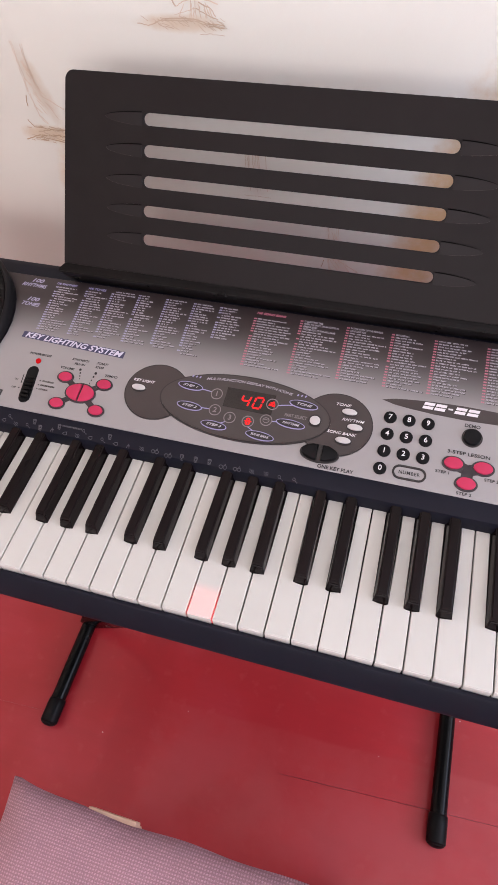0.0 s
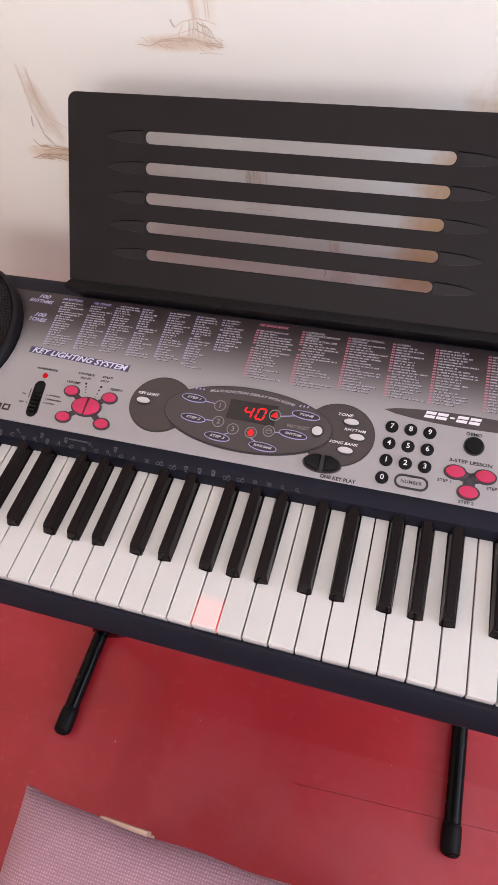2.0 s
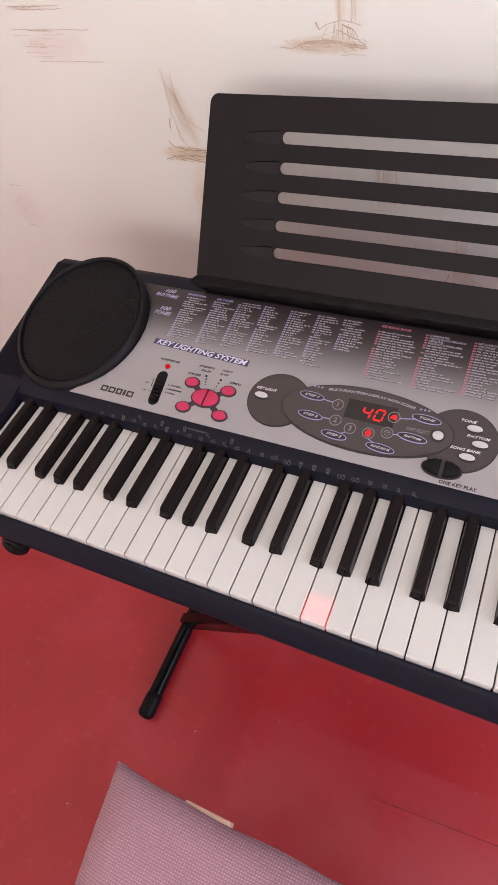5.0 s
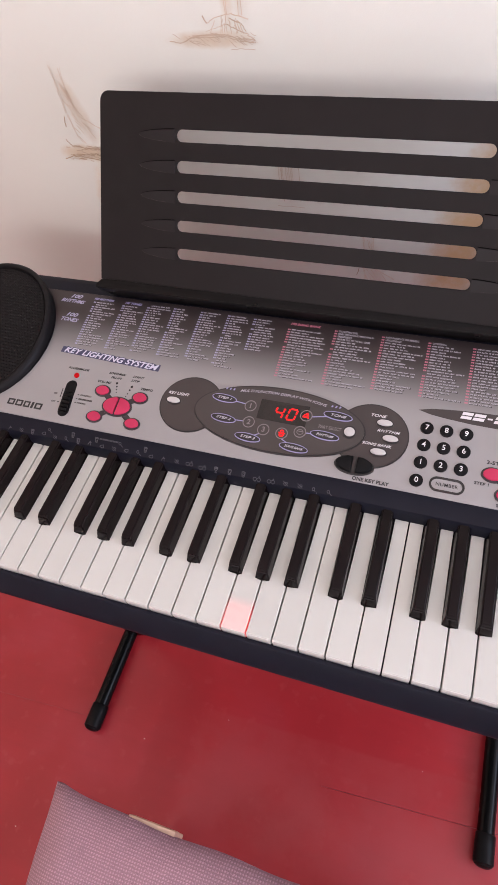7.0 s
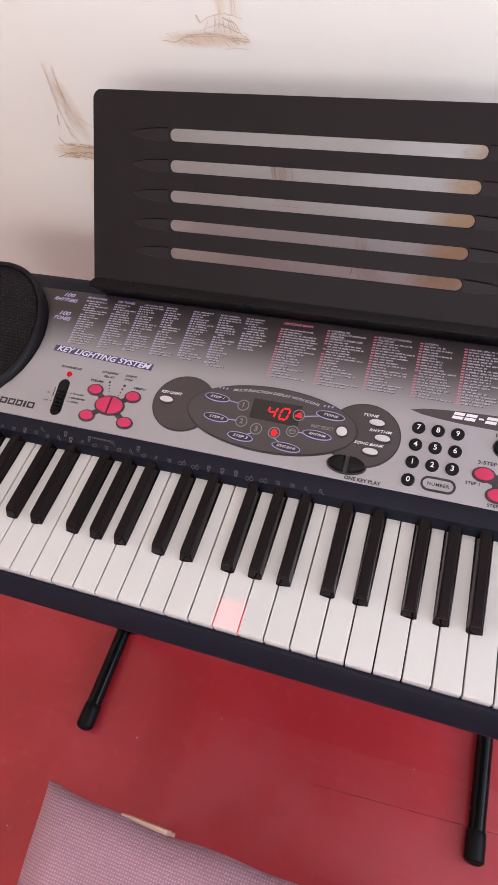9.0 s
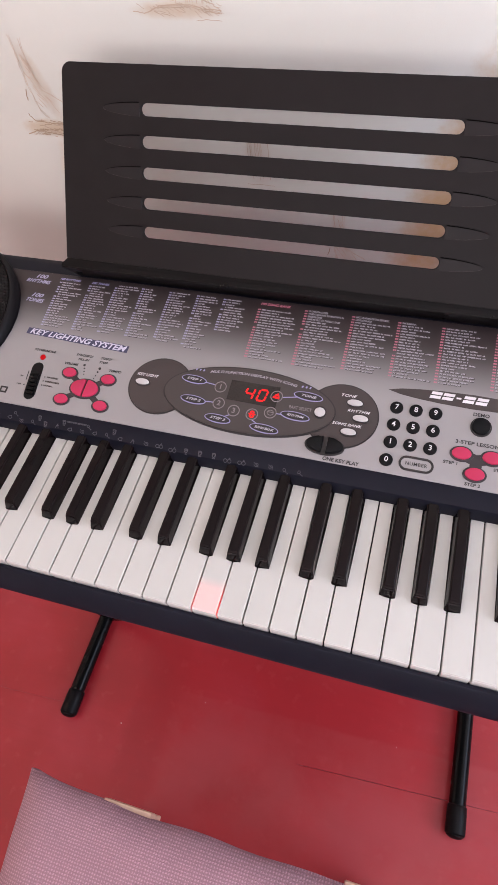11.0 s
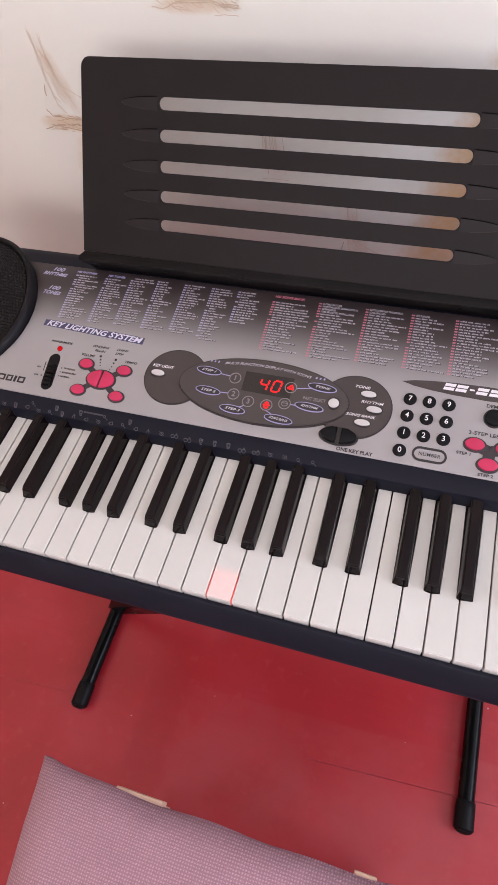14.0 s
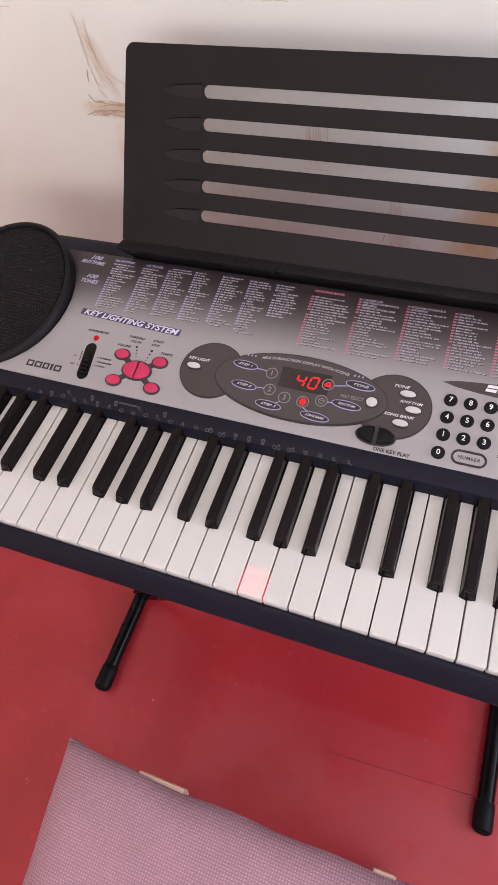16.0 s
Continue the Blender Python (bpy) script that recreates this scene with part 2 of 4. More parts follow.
def turned(bm, x, z, rows, k=20):
    """A body turned round a line along y: rows of y and radius."""
    loops = [[bm.verts.new((x + r * math.cos(2 * math.pi * i / k), y, z + r * math.sin(2 * math.pi * i / k))) for i in range(k)] for y, r in rows]
    bm.faces.new(loops[0])
    bm.faces.new(loops[-1][::-1])
    for a, b in zip(loops, loops[1:]):
        for i in range(k):
            bm.faces.new((a[i], b[i], b[(i + 1) % k], a[(i + 1) % k]))
    return bm


def stand_bar(name, x, y0, y1, z, parent):
    o = smooth(part(name, turned(bmesh.new(), x, z, ((y0 + 0.004, 0.0148), (y1 - 0.004, 0.0148))), STEEL, parent))
    for a, s in ((y0, 1), (y1, -1)):
        rows = [(0.0, 0.0050), (0.0010, 0.0090), (0.0028, 0.0126), (0.0052, 0.0152), (0.0072, 0.0166)]
        for i in range(6):
            rows += [(0.008 + 0.006 * i, 0.0176), (0.011 + 0.006 * i, 0.0171)]
        rows += [(0.051, 0.0168), (0.053, 0.0150)]
        smooth(part("rubber_cap", turned(bmesh.new(), x, z, [(a + s * d, r) for d, r in rows]), RUBBER, o, "ribbed black rubber end cap"), 50)
    return o


stand_bar("floor_bar", FOOT_L, -0.0765, 0.36, 0.0178, stand)
stand_bar("floor_bar", FOOT_R, -0.0755, 0.36, 0.0178, stand)
TOP = H - 0.0745
stand_bar("support_arm", 0.0425, -0.017, 0.33, TOP - 0.0178, stand)
stand_bar("support_arm", 0.7985, -0.017, 0.33, TOP - 0.0178, stand)


def leg(x0, z0, x1, z1, y):
    bm = bmesh.new()
    d = Vector((x1 - x0, 0, z1 - z0))
    box(bm, -d.length / 2, d.length / 2, y - 0.011, y + 0.011, -0.02, 0.02, 0.004, 2)
    m = Matrix.Translation(((x0 + x1) / 2, 0, (z0 + z1) / 2)) @ Matrix.Rotation(-math.atan2(d.z, d.x), 4, "Y")
    bmesh.ops.transform(bm, matrix=m, verts=bm.verts)
    return smooth(part("leg", bm, STEEL, stand))


leg(FOOT_L, 0.03, 0.7985, TOP - 0.03, 0.139)
leg(FOOT_R, 0.03, 0.0425, TOP - 0.03, 0.176)
smooth(part("pivot", tube(bmesh.new(), (0.4135, 0.120, 0.363), (0.4135, 0.20, 0.363), 0.028, 24), STEEL, stand, "round locking pivot"))

# ---- the keyboard ----
keyboard = tagged(new("electronic_keyboard"), "dark electronic keyboard with silver panel, lists and pink buttons", "keyboard")
KX0, KX1 = -0.058, 36 * P + 0.058
bottom = [(-0.013, H - 0.0552), (-0.0168, H - 0.034), (-0.0188, H - 0.0325), (-0.0186, H - 0.0302), (-0.0176, H - 0.0278), (-0.0058, H - 0.0112), (-0.0042, H - 0.0098), (-0.0016, H - 0.0092), (-0.0016, H - 0.030), (0.1385, H - 0.030),
          (0.1385, H + 0.006), (0.142, H + 0.0135), (0.150, H + 0.0185), (0.156, H + 0.0205), (0.341, panel_z(0.341) - 0.0005), (0.350, panel_z(0.341) - 0.003), (0.354, H + 0.040), (0.354, H - 0.03), (0.342, H - 0.058)]
smooth(part("case", extrude_x(bmesh.new(), bottom, KX0 + 0.006, KX1 - 0.006), CASE, keyboard, "dark navy plastic case"), 28)
cheek = [(-0.013, H - 0.0552), (-0.0185, H - 0.032), (-0.0185, H + 0.002), (-0.013, H + 0.009), (0.13, H + 0.012), (0.156, H + 0.0205), (0.341, panel_z(0.341) - 0.0005), (0.354, H + 0.04), (0.354, H - 0.03), (0.342, H - 0.058)]
for a, b in ((KX0, -0.0015), (36 * P + 0.0015, KX1)):
    bm = extrude_x(bmesh.new(), cheek, a, b)
    bmesh.ops.bevel(bm, geom=list(bm.edges), offset=0.0025, segments=2, affect="EDGES")
    smooth(part("end_cheek", bm, CASE, keyboard))
# flat rubber pads under the case
for x in (0.10, 0.74):
    for y in (0.03, 0.29):
        part("pad", tube(bmesh.new(), (x + 0.05, y, H - 0.0745), (x + 0.05, y, H - 0.0575), 0.012), RUBBER, keyboard)

# keys
LITKEY = mat("lit_key_plastic", (0.550, 0.545, 0.515), 0.32, vary=0.03, scale=25, bump=0.05)
t = LITKEY.node_tree
geo, sep, mr = (t.nodes.new(k) for k in ("ShaderNodeNewGeometry", "ShaderNodeSeparateXYZ", "ShaderNodeMapRange"))
mr.interpolation_type = "SMOOTHSTEP"
mr.inputs["From Min"].default_value, mr.inputs["From Max"].default_value = 0.033, 0.008
mr.inputs["To Min"].default_value, mr.inputs["To Max"].default_value = 0.0, 0.62
t.links.new(geo.outputs["Position"], sep.inputs["Vector"])
t.links.new(sep.outputs["Y"], mr.inputs["Value"])
t.links.new(mr.outputs["Result"], t.nodes["Principled BSDF"].inputs["Emission Strength"])
t.nodes["Principled BSDF"].inputs["Emission Color"].default_value = (1.0, 0.01, 0.02, 1)
GAP = 0.0006
BLACK_SHIFT = {0: -0.0031, 1: 0.0027, 3: -0.0029, 4: 0.0002, 5: 0.0036}
BLACK_HALF = 0.0066
LIT = 18


def white_outline(n, first, last):
    """The outline of the white key n, cut away beside the black keys."""
    x0, x1, k = n * P + GAP, (n + 1) * P - GAP, n % 7
    right = BLACK_SHIFT.get(k) if not last else None
    left = BLACK_SHIFT.get((k - 1) % 7) if not first else None
    pts = [(x0, 0.0), (x1, 0.0)]
    if right is not None:
        pts += [(x1, 0.0496), ((n + 1) * P + right - BLACK_HALF - 0.001, 0.0496), ((n + 1) * P + right - BLACK_HALF - 0.001, 0.150)]
    else:
        pts += [(x1, 0.150)]
    if left is not None:
        pts += [(n * P + left + BLACK_HALF + 0.001, 0.150), (n * P + left + BLACK_HALF + 0.001, 0.0496), (x0, 0.0496)]
    else:
        pts += [(x0, 0.150)]
    return pts


for n in range(36):
    drop = random.uniform(-0.0003, 0.0003)
    bm = prism(bmesh.new(), white_outline(n, n == 0, n == 35), H - 0.0125 + drop, H + drop, 0.0008, 2)
    key = part("white_key", bm, LITKEY if n == LIT else WHITE, keyboard, "white key lit red from within" if n == LIT else "")
    # rounded lip at the front of the key
    lip = bmesh.new()
    extrude_x(lip, [(0.0005, H - 0.0120), (-0.0009, H - 0.0120), (-0.0010, H - 0.0028), (-0.0004, H - 0.0009), (0.0012, H - 0.0003 + drop)], n * P + GAP + 0.0004, (n + 1) * P - GAP - 0.0004)
    part("front_lip", lip, WHITE, key)


def black_key():
    bm = bmesh.new()
    w0, w1, y0, y1, h = BLACK_HALF, 0.0049, 0.0503, 0.150, 0.0112
    rows = [(y0, -0.006, w0), (y0, 0.0008, w0), (y0 + 0.0030, h - 0.0022, w1 + 0.0006), (y0 + 0.0062, h, w1), (y1, h, w1)]
    left = [bm.verts.new((-w, y, z)) for y, z, w in rows]
    right = [bm.verts.new((w, y, z)) for y, z, w in rows]
    bl, br = bm.verts.new((-w0, y1, -0.006)), bm.verts.new((w0, y1, -0.006))
    ml, mr = bm.verts.new((-w0, y1, 0.0008)), bm.verts.new((w0, y1, 0.0008))
    for i in range(4):
        bm.faces.new((left[i], right[i], right[i + 1], left[i + 1]))
    bm.faces.new((left[0], left[1], ml, bl))
    bm.faces.new((right[1], right[0], br, mr))
    bm.faces.new((left[1], left[2], left[3], left[4], ml))
    bm.faces.new((right[2], right[1], mr, right[4], right[3]))
    bm.faces.new((left[4], right[4], mr, br, bl, ml))
    bm.faces.new((left[0], bl, br, right[0]))
    bmesh.ops.bevel(bm, geom=[e for e in bm.edges if e.verts[0].co.z + e.verts[1].co.z > 0.004], offset=0.0012, segments=3, affect="EDGES")
    return bm


first_black = smooth(part("black_key", black_key(), BLACK, keyboard))
done = False
for n in range(35):
    if n % 7 in BLACK_SHIFT:
        o = first_black
        if done:
            o = new("black_key", first_black.data)
            o.parent = keyboard
        o.location = ((n + 1) * P + BLACK_SHIFT[n % 7], 0, H + random.uniform(-0.0002, 0.0002))
        done = True

# silver control panel, printed to fade dark towards the back
SILVER = mat("silver_panel", (0.318, 0.306, 0.308), 0.38, metal=0.25, vary=0.05, scale=30, bump=0.06, fine=2500)
t = SILVER.node_tree
geo, sep, mr, mx = (t.nodes.new(k) for k in ("ShaderNodeNewGeometry", "ShaderNodeSeparateXYZ", "ShaderNodeMapRange", "ShaderNodeMix"))
mx.data_type = "RGBA"
mr.interpolation_type = "SMOOTHSTEP"
mr.inputs["From Min"].default_value, mr.inputs["From Max"].default_value = 0.226, 0.303
t.links.new(geo.outputs["Position"], sep.inputs["Vector"])
t.links.new(sep.outputs["Y"], mr.inputs["Value"])
t.links.new(mr.outputs["Result"], mx.inputs["Factor"])
old = t.nodes["Principled BSDF"].inputs["Base Color"].links[0].from_socket
t.links.new(old, mx.inputs["A"])
mx.inputs["B"].default_value = (0.036, 0.027, 0.027, 1)
t.links.new(mx.outputs["Result"], t.nodes["Principled BSDF"].inputs["Base Color"])

SPK = (0.040, 0.2495)
edge = []
for i in range(13):
    a = radians(-62 + i * 118 / 12)
    edge.append((SPK[0] + 0.088 * math.cos(a), SPK[1] + 0.094 * math.sin(a)))
outline = [(0.072, 0.1575)] + [(x, min(y, 0.336)) for x, y in edge]
mirror = [(36 * P - x, y) for x, y in outline][::-1]
silver = part("control_panel", lay(prism(bmesh.new(), outline[:1] + [(36 * P - 0.072, 0.1575)] + mirror[::-1][1:] + outline[1:][::-1], -0.002, 0.0009, 0.0004, 1)), SILVER, keyboard, "silver printed panel fading to dark brown")

# ---- music rest ----
RK = 0.62
rest = tagged(new("music_rest"), "black plastic music rest with five long slots standing on the keyboard", "music rest")
RZ = H + 0.111


def on_rest(u, v, h):
    """u along x, v up the plate, h out of its front face."""
    c, s = 1 / math.hypot(1, RK), RK / math.hypot(1, RK)
    return Vector((u, 0.345 + s * v - c * h, RZ + c * v + s * h + 0.0018 - 0.0050 * (u - 0.2725)))


RV = math.hypot(1, RK)
V_TOP, V_BOT = 0.1258 * RV, -0.0330 * RV


def flat_plate(name, loops, thick, bevel=0.0006):
    """A filled outline with holes, drawn in two dimensions and given thickness."""
    c = bpy.data.curves.new(name, "CURVE")
    c.dimensions, c.fill_mode, c.extrude, c.bevel_depth, c.bevel_resolution = "2D", "BOTH", thick / 2 - bevel, bevel, 1
    for pts in loops:
        s = c.splines.new("POLY")
        s.points.add(len(pts) - 1)
        for q, (x, y) in zip(s.points, pts):
            q.co = (x, y, 0, 1)
        s.use_cyclic_u = True
    o = bpy.data.objects.new(name, c)
    scene.collection.objects.link(o)
    me = bpy.data.meshes.new_from_object(o.evaluated_get(bpy.context.evaluated_depsgraph_get()))
    bm = bmesh.new()
    bm.from_mesh(me)
    bpy.data.objects.remove(o)
    bpy.data.curves.remove(c)
    bpy.data.meshes.remove(me)
    return bm


def round_corner(cx, cy, r, a0, a1, k=7):
    return [(cx + r * math.cos(radians(a0 + (a1 - a0) * i / (k - 1))), cy + r * math.sin(radians(a0 + (a1 - a0) * i / (k - 1)))) for i in range(k)]


RL, RR = 0.180, 36 * P - 0.180
loops = [[(RL, V_BOT), (RR, V_BOT)] + round_corner(RR - 0.010 - 0.009, V_TOP - 0.009, 0.009, 0, 90) + round_corner(RL + 0.010 + 0.009, V_TOP - 0.009, 0.009, 90, 180)]
SLOTS = [(-0.003 + 0.0243 * i) * RV for i in range(5)]
for v in SLOTS:
    r = 0.0063
    loops.append(round_corner(0.2732 + r, v, r, 90, 270, 9) + round_corner(0.5787 - r, v, r, -90, 90, 9))
bm = flat_plate("plate", loops, 0.004)
bmesh.ops.remove_doubles(bm, verts=bm.verts, dist=0.00002)
for q in bm.verts:
    q.co = on_rest(*q.co)
part("plate", bm, REST, rest)
# reliefs: a dark strip draws the upper edge's shade, a pale one the lit lower edge
for v in SLOTS:
    for x0, x1 in ((0.2726, 0.233), (0.5784, 0.618)):
        bm = bmesh.new()
        up = [(x0 + (x1 - x0) * f, v + 0.0064 * math.sqrt(max(0, 1 - f ** 1.6))) for f in (0, 0.25, 0.5, 0.7, 0.85, 0.95, 1)]
        dn = [(x, 2 * v - y) for x, y in up[:-1]][::-1]
        prism(bm, up + dn, 0.0010, 0.0023, 0.0002, 1)
        for q in bm.verts:
            q.co = on_rest(*q.co)
        relief = part("leaf_relief", bm, LEAF, rest)
        bm = bmesh.new()
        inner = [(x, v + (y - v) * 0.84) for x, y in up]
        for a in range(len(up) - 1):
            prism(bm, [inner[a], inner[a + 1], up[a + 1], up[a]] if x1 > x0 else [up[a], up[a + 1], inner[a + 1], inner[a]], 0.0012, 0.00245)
        for q in bm.verts:
            q.co = on_rest(*q.co)
        part("groove", bm, SHADE_LINE, relief)
        bm = bmesh.new()
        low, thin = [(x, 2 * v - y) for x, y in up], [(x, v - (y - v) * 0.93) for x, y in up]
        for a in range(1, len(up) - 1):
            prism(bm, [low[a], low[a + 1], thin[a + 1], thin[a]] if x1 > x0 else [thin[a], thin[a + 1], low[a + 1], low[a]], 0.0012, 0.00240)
        for q in bm.verts:
            q.co = on_rest(*q.co)
        part("rim", bm, LIT_LINE, relief)
ledge = [(0.3305, H + 0.0480), (0.3190, H + 0.0685), (0.3182, H + 0.0712), (0.3196, H + 0.0728), (0.3218, H + 0.0736), (0.3262, H + 0.0790), (0.3400, H + 0.0790), (0.3440, H + 0.0500)]
bm = extrude_x(bmesh.new(), ledge, 0.1705, 36 * P - 0.1705)
for q in bm.verts:
    if q.co.y > 0.322:
        q.co.x += 0.0095 if q.co.x < 0.4 else -0.0095
bmesh.ops.bevel(bm, geom=list(bm.edges), offset=0.0007, segments=2, affect="EDGES")
smooth(part("ledge", bm, GLOSS, rest, "glossy ledge at the foot of the rest"), 40)

# ---- stool ----
stool = tagged(new("stool"), "stool with a mauve woven fabric pad on a pale wooden frame", "stool")
SX0, SX1, SY1, SZ = 0.1765, 0.680, -0.1640, 0.45
FABRIC = mat("mauve_fabric", (0.50, 0.295, 0.345), 0.9, vary=0.10, scale=14, bump=0.0, spec=0.12)
t = FABRIC.node_tree
bs = t.nodes["Principled BSDF"]
co = t.nodes.new("ShaderNodeTexCoord")
waves = []
for way in ("X", "Y"):
    w = t.nodes.new("ShaderNodeTexWave")
    w.bands_direction = way
    w.inputs["Scale"].default_value, w.inputs["Distortion"].default_value, w.inputs["Detail"].default_value, w.inputs["Detail Scale"].default_value = 88, 2.8, 4, 6
    t.links.new(co.outputs["Object"], w.inputs["Vector"])
    waves.append(w)
mul = t.nodes.new("ShaderNodeMath")
mul.operation = "MULTIPLY"
t.links.new(waves[0].outputs["Fac"], mul.inputs[0])
t.links.new(waves[1].outputs["Fac"], mul.inputs[1])
bp = t.nodes.new("ShaderNodeBump")
bp.inputs["Strength"].default_value, bp.inputs["Distance"].default_value = 0.8, 0.0010
t.links.new(mul.outputs[0], bp.inputs["Height"])
t.links.new(bp.outputs["Normal"], bs.inputs["Normal"])
# shade between the threads, put into the colour with the relief's own mask
old = bs.inputs["Base Color"].links[0].from_socket
mx = t.nodes.new("ShaderNodeMix")
mx.data_type, mx.blend_type = "RGBA", "MULTIPLY"
mx.inputs["Factor"].default_value = 1.0
rp = t.nodes.new("ShaderNodeMapRange")
rp.inputs["To Min"].default_value, rp.inputs["To Max"].default_value = 0.72, 1.24
t.links.new(mul.outputs[0], rp.inputs["Value"])
t.links.new(old, mx.inputs["A"])
t.links.new(rp.outputs["Result"], mx.inputs["B"])
t.links.new(mx.outputs["Result"], bs.inputs["Base Color"])
bm = bmesh.new()
K = 40
grid = []
for j in range(K + 1):
    row = []
    for i in range(K + 1):
        u, v = i / K, j / K
        x = SX0 + (SX1 - SX0) * u
        y = SY1 - 0.40 * (1 - v)
        x += 0.13 * (SY1 - y) * (1 - u)
        bow = (0.0100 * math.sin(math.pi * u) ** 0.8 + 0.0016 * math.sin(9 * u) + 0.0012 * math.sin(23 * u) + 0.002 * u) * (1 if v > 0.5 else -1) * abs(2 * v - 1) ** 3
        d = min(u, 1 - u, v, 1 - v)
        z = SZ - 0.022 * (1 - min(1, d / 0.10)) ** 2.2 + 0.0022 * noise.noise((u * 7, v * 7, 0)) + 0.006 * math.sin(math.pi * u) * math.sin(math.pi * v)
        row.append(bm.verts.new((x, y - bow, z)))
    grid.append(row)
for j in range(K):
    for i in range(K):
        bm.faces.new((grid[j][i], grid[j][i + 1], grid[j + 1][i + 1], grid[j + 1][i]))
rim = [grid[0][i] for i in range(K)] + [grid[j][K] for j in range(K)] + [grid[K][i] for i in range(K, 0, -1)] + [grid[j][0] for j in range(K, 0, -1)]
low = [bm.verts.new((q.co.x, q.co.y, SZ - 0.045)) for q in rim]
for i in range(len(rim)):
    j = (i + 1) % len(rim)
    bm.faces.new((rim[j], rim[i], low[i], low[j]))
bm.faces.new(low)
smooth(part("seat_pad", bm, FABRIC, stool, "mauve woven fabric pad"), 60)
for x0, x1, y1 in ((0.286, 0.353, -0.1690), (0.602, 0.629, -0.1690)):
    part("frame_block", box(bmesh.new(), x0, x1, SY1 - 0.03, y1, SZ - 0.052, SZ - 0.026, 0.002), WOOD, stool)
part("seat_frame", box(bmesh.new(), SX0 + 0.055, SX1 - 0.015, SY1 - 0.385, SY1 - 0.018, SZ - 0.085, SZ - 0.046, 0.003), WOOD, stool)
for x in (SX0 + 0.075, SX1 - 0.035):
    for y in (SY1 - 0.365, SY1 - 0.04):
        part("leg", box(bmesh.new(), x - 0.018, x + 0.018, y - 0.018, y + 0.018, 0, SZ - 0.085, 0.003), WOOD, stool)

# ---- floor sheets ----
def sheet(u0, u1, v0, v1, opens=0.0):
    """A painted sheet of the floor, turned a little against the wall; its near edge stands open by so much."""
    bm = bmesh.new()
    edge = [(u0, v0 + (opens if u0 < -1 else 0)), (u0 + 0.03, v0 + opens), (u1 - 0.03, v0 + opens), (u1, v0 + (0 if u0 < -1 else opens))]
    prism(bm, edge + [(u1, v1), (u0, v1)], -0.0119, 0.0)
    m = Matrix.Translation((0.495, -0.0345, 0)) @ Matrix.Rotation(radians(3.1), 4, "Z")
    bmesh.ops.transform(bm, matrix=m, verts=bm.verts)
    for point, way in (((X0, 0, 0), (-1, 0, 0)), ((X1, 0, 0), (1, 0, 0)), ((0, Y0, 0), (0, -1, 0)), ((0, WALL, 0), (0, 1, 0))):
        bmesh.ops.bisect_plane(bm, geom=bm.verts[:] + bm.edges[:] + bm.faces[:], plane_co=point, plane_no=way, clear_outer=True)
    if bm.faces:
        part("floor_sheet", bm, RED, floor)


J = 0.00008
for u0, u1, rows in ((-2.6, -0.47, ((0.0105, 0.66, 0.0), (-1.22, 0.0105, 0.0), (-2.44, -1.22, 0.0))), (-0.47, 0.0, ((-1.22, 0.66, 0.0), (-2.44, -1.22, 0.0))), (0.0, 2.2, ((0.0, 0.66, 0.0005), (-1.22, 0.0, 0.0), (-2.44, -1.22, 0.0)))):
    for v0, v1, opens in rows:
        sheet(u0, u1, v0 + J, v1 - J, opens)


# pale specks of old paint on the floor
SPECK = mat("pale_speck", (0.55, 0.40, 0.36), 0.6, bump=0)
for x, y, r in ((0.132, -0.057, 0.0013), (0.814, 0.147, 0.0014), (0.288, 0.025, 0.0009), (0.671, 0.044, 0.0007), (-0.054, -0.273, 0.0010)):
    part("paint_speck", prism(bmesh.new(), oval(x, y, r * 1.3, r, 9), 0.00005, 0.0005), SPECK, floor)

# ---- on the control panel ----
def text_mesh(body, size, bold=0.0, shear=0.0, spacing=1.0):
    """The outline of a word, centred, with a little thickness."""
    c = bpy.data.curves.new("lettering", "FONT")
    c.body, c.size, c.align_x, c.align_y, c.shear, c.offset, c.space_character = body, size, "CENTER", "CENTER", shear, bold * size, spacing
    c.extrude, c.resolution_u = 0.00008, 3
    o = bpy.data.objects.new("lettering", c)
    scene.collection.objects.link(o)
    me = bpy.data.meshes.new_from_object(o.evaluated_get(bpy.context.evaluated_depsgraph_get()))
    bm = bmesh.new()
    bm.from_mesh(me)
    bpy.data.objects.remove(o)
    bpy.data.curves.remove(c)
    bpy.data.meshes.remove(me)
    return bm


def letter(body, x, y, size, material, h=0.0011, turn=0.0, bold=0.018, shear=0.0, wide=None, parent=None, spacing=1.0, arc=0.0):
    """A printed word at x, y on the panel; wide fits it to that width."""
    bm = text_mesh(body, size, bold, shear, spacing)
    if wide:
        xs = [v.co.x for v in bm.verts]
        k = wide / (max(xs) - min(xs))
        for v in bm.verts:
            v.co.x *= k
    c, s = math.cos(turn), math.sin(turn)
    for v in bm.verts:
        a, b = v.co.x, v.co.y - arc * v.co.x ** 2
        v.co = (x + c * a - s * b, y + s * a + c * b, v.co.z + h)
    return part("lettering", lay(bm), material, parent or keyboard)


def disc(name, cx, cy, rx, ry, h0, h1, material, parent=None, label="", bevel=0.0, turn=0.0, k=32):
    o = part(name, lay(prism(bmesh.new(), oval(cx, cy, rx, ry, k, turn), h0, h1, bevel, 2)), material, parent or keyboard, label)
    return smooth(o, 40)


def hoop(name, cx, cy, rx, ry, w, h0, h1, material, parent=None, turn=0.0, k=36):
    return part(name, lay(ring(bmesh.new(), oval(cx, cy, rx, ry, k, turn), oval(cx, cy, rx - w, ry - w, k, turn), h0, h1)), material, parent or keyboard)


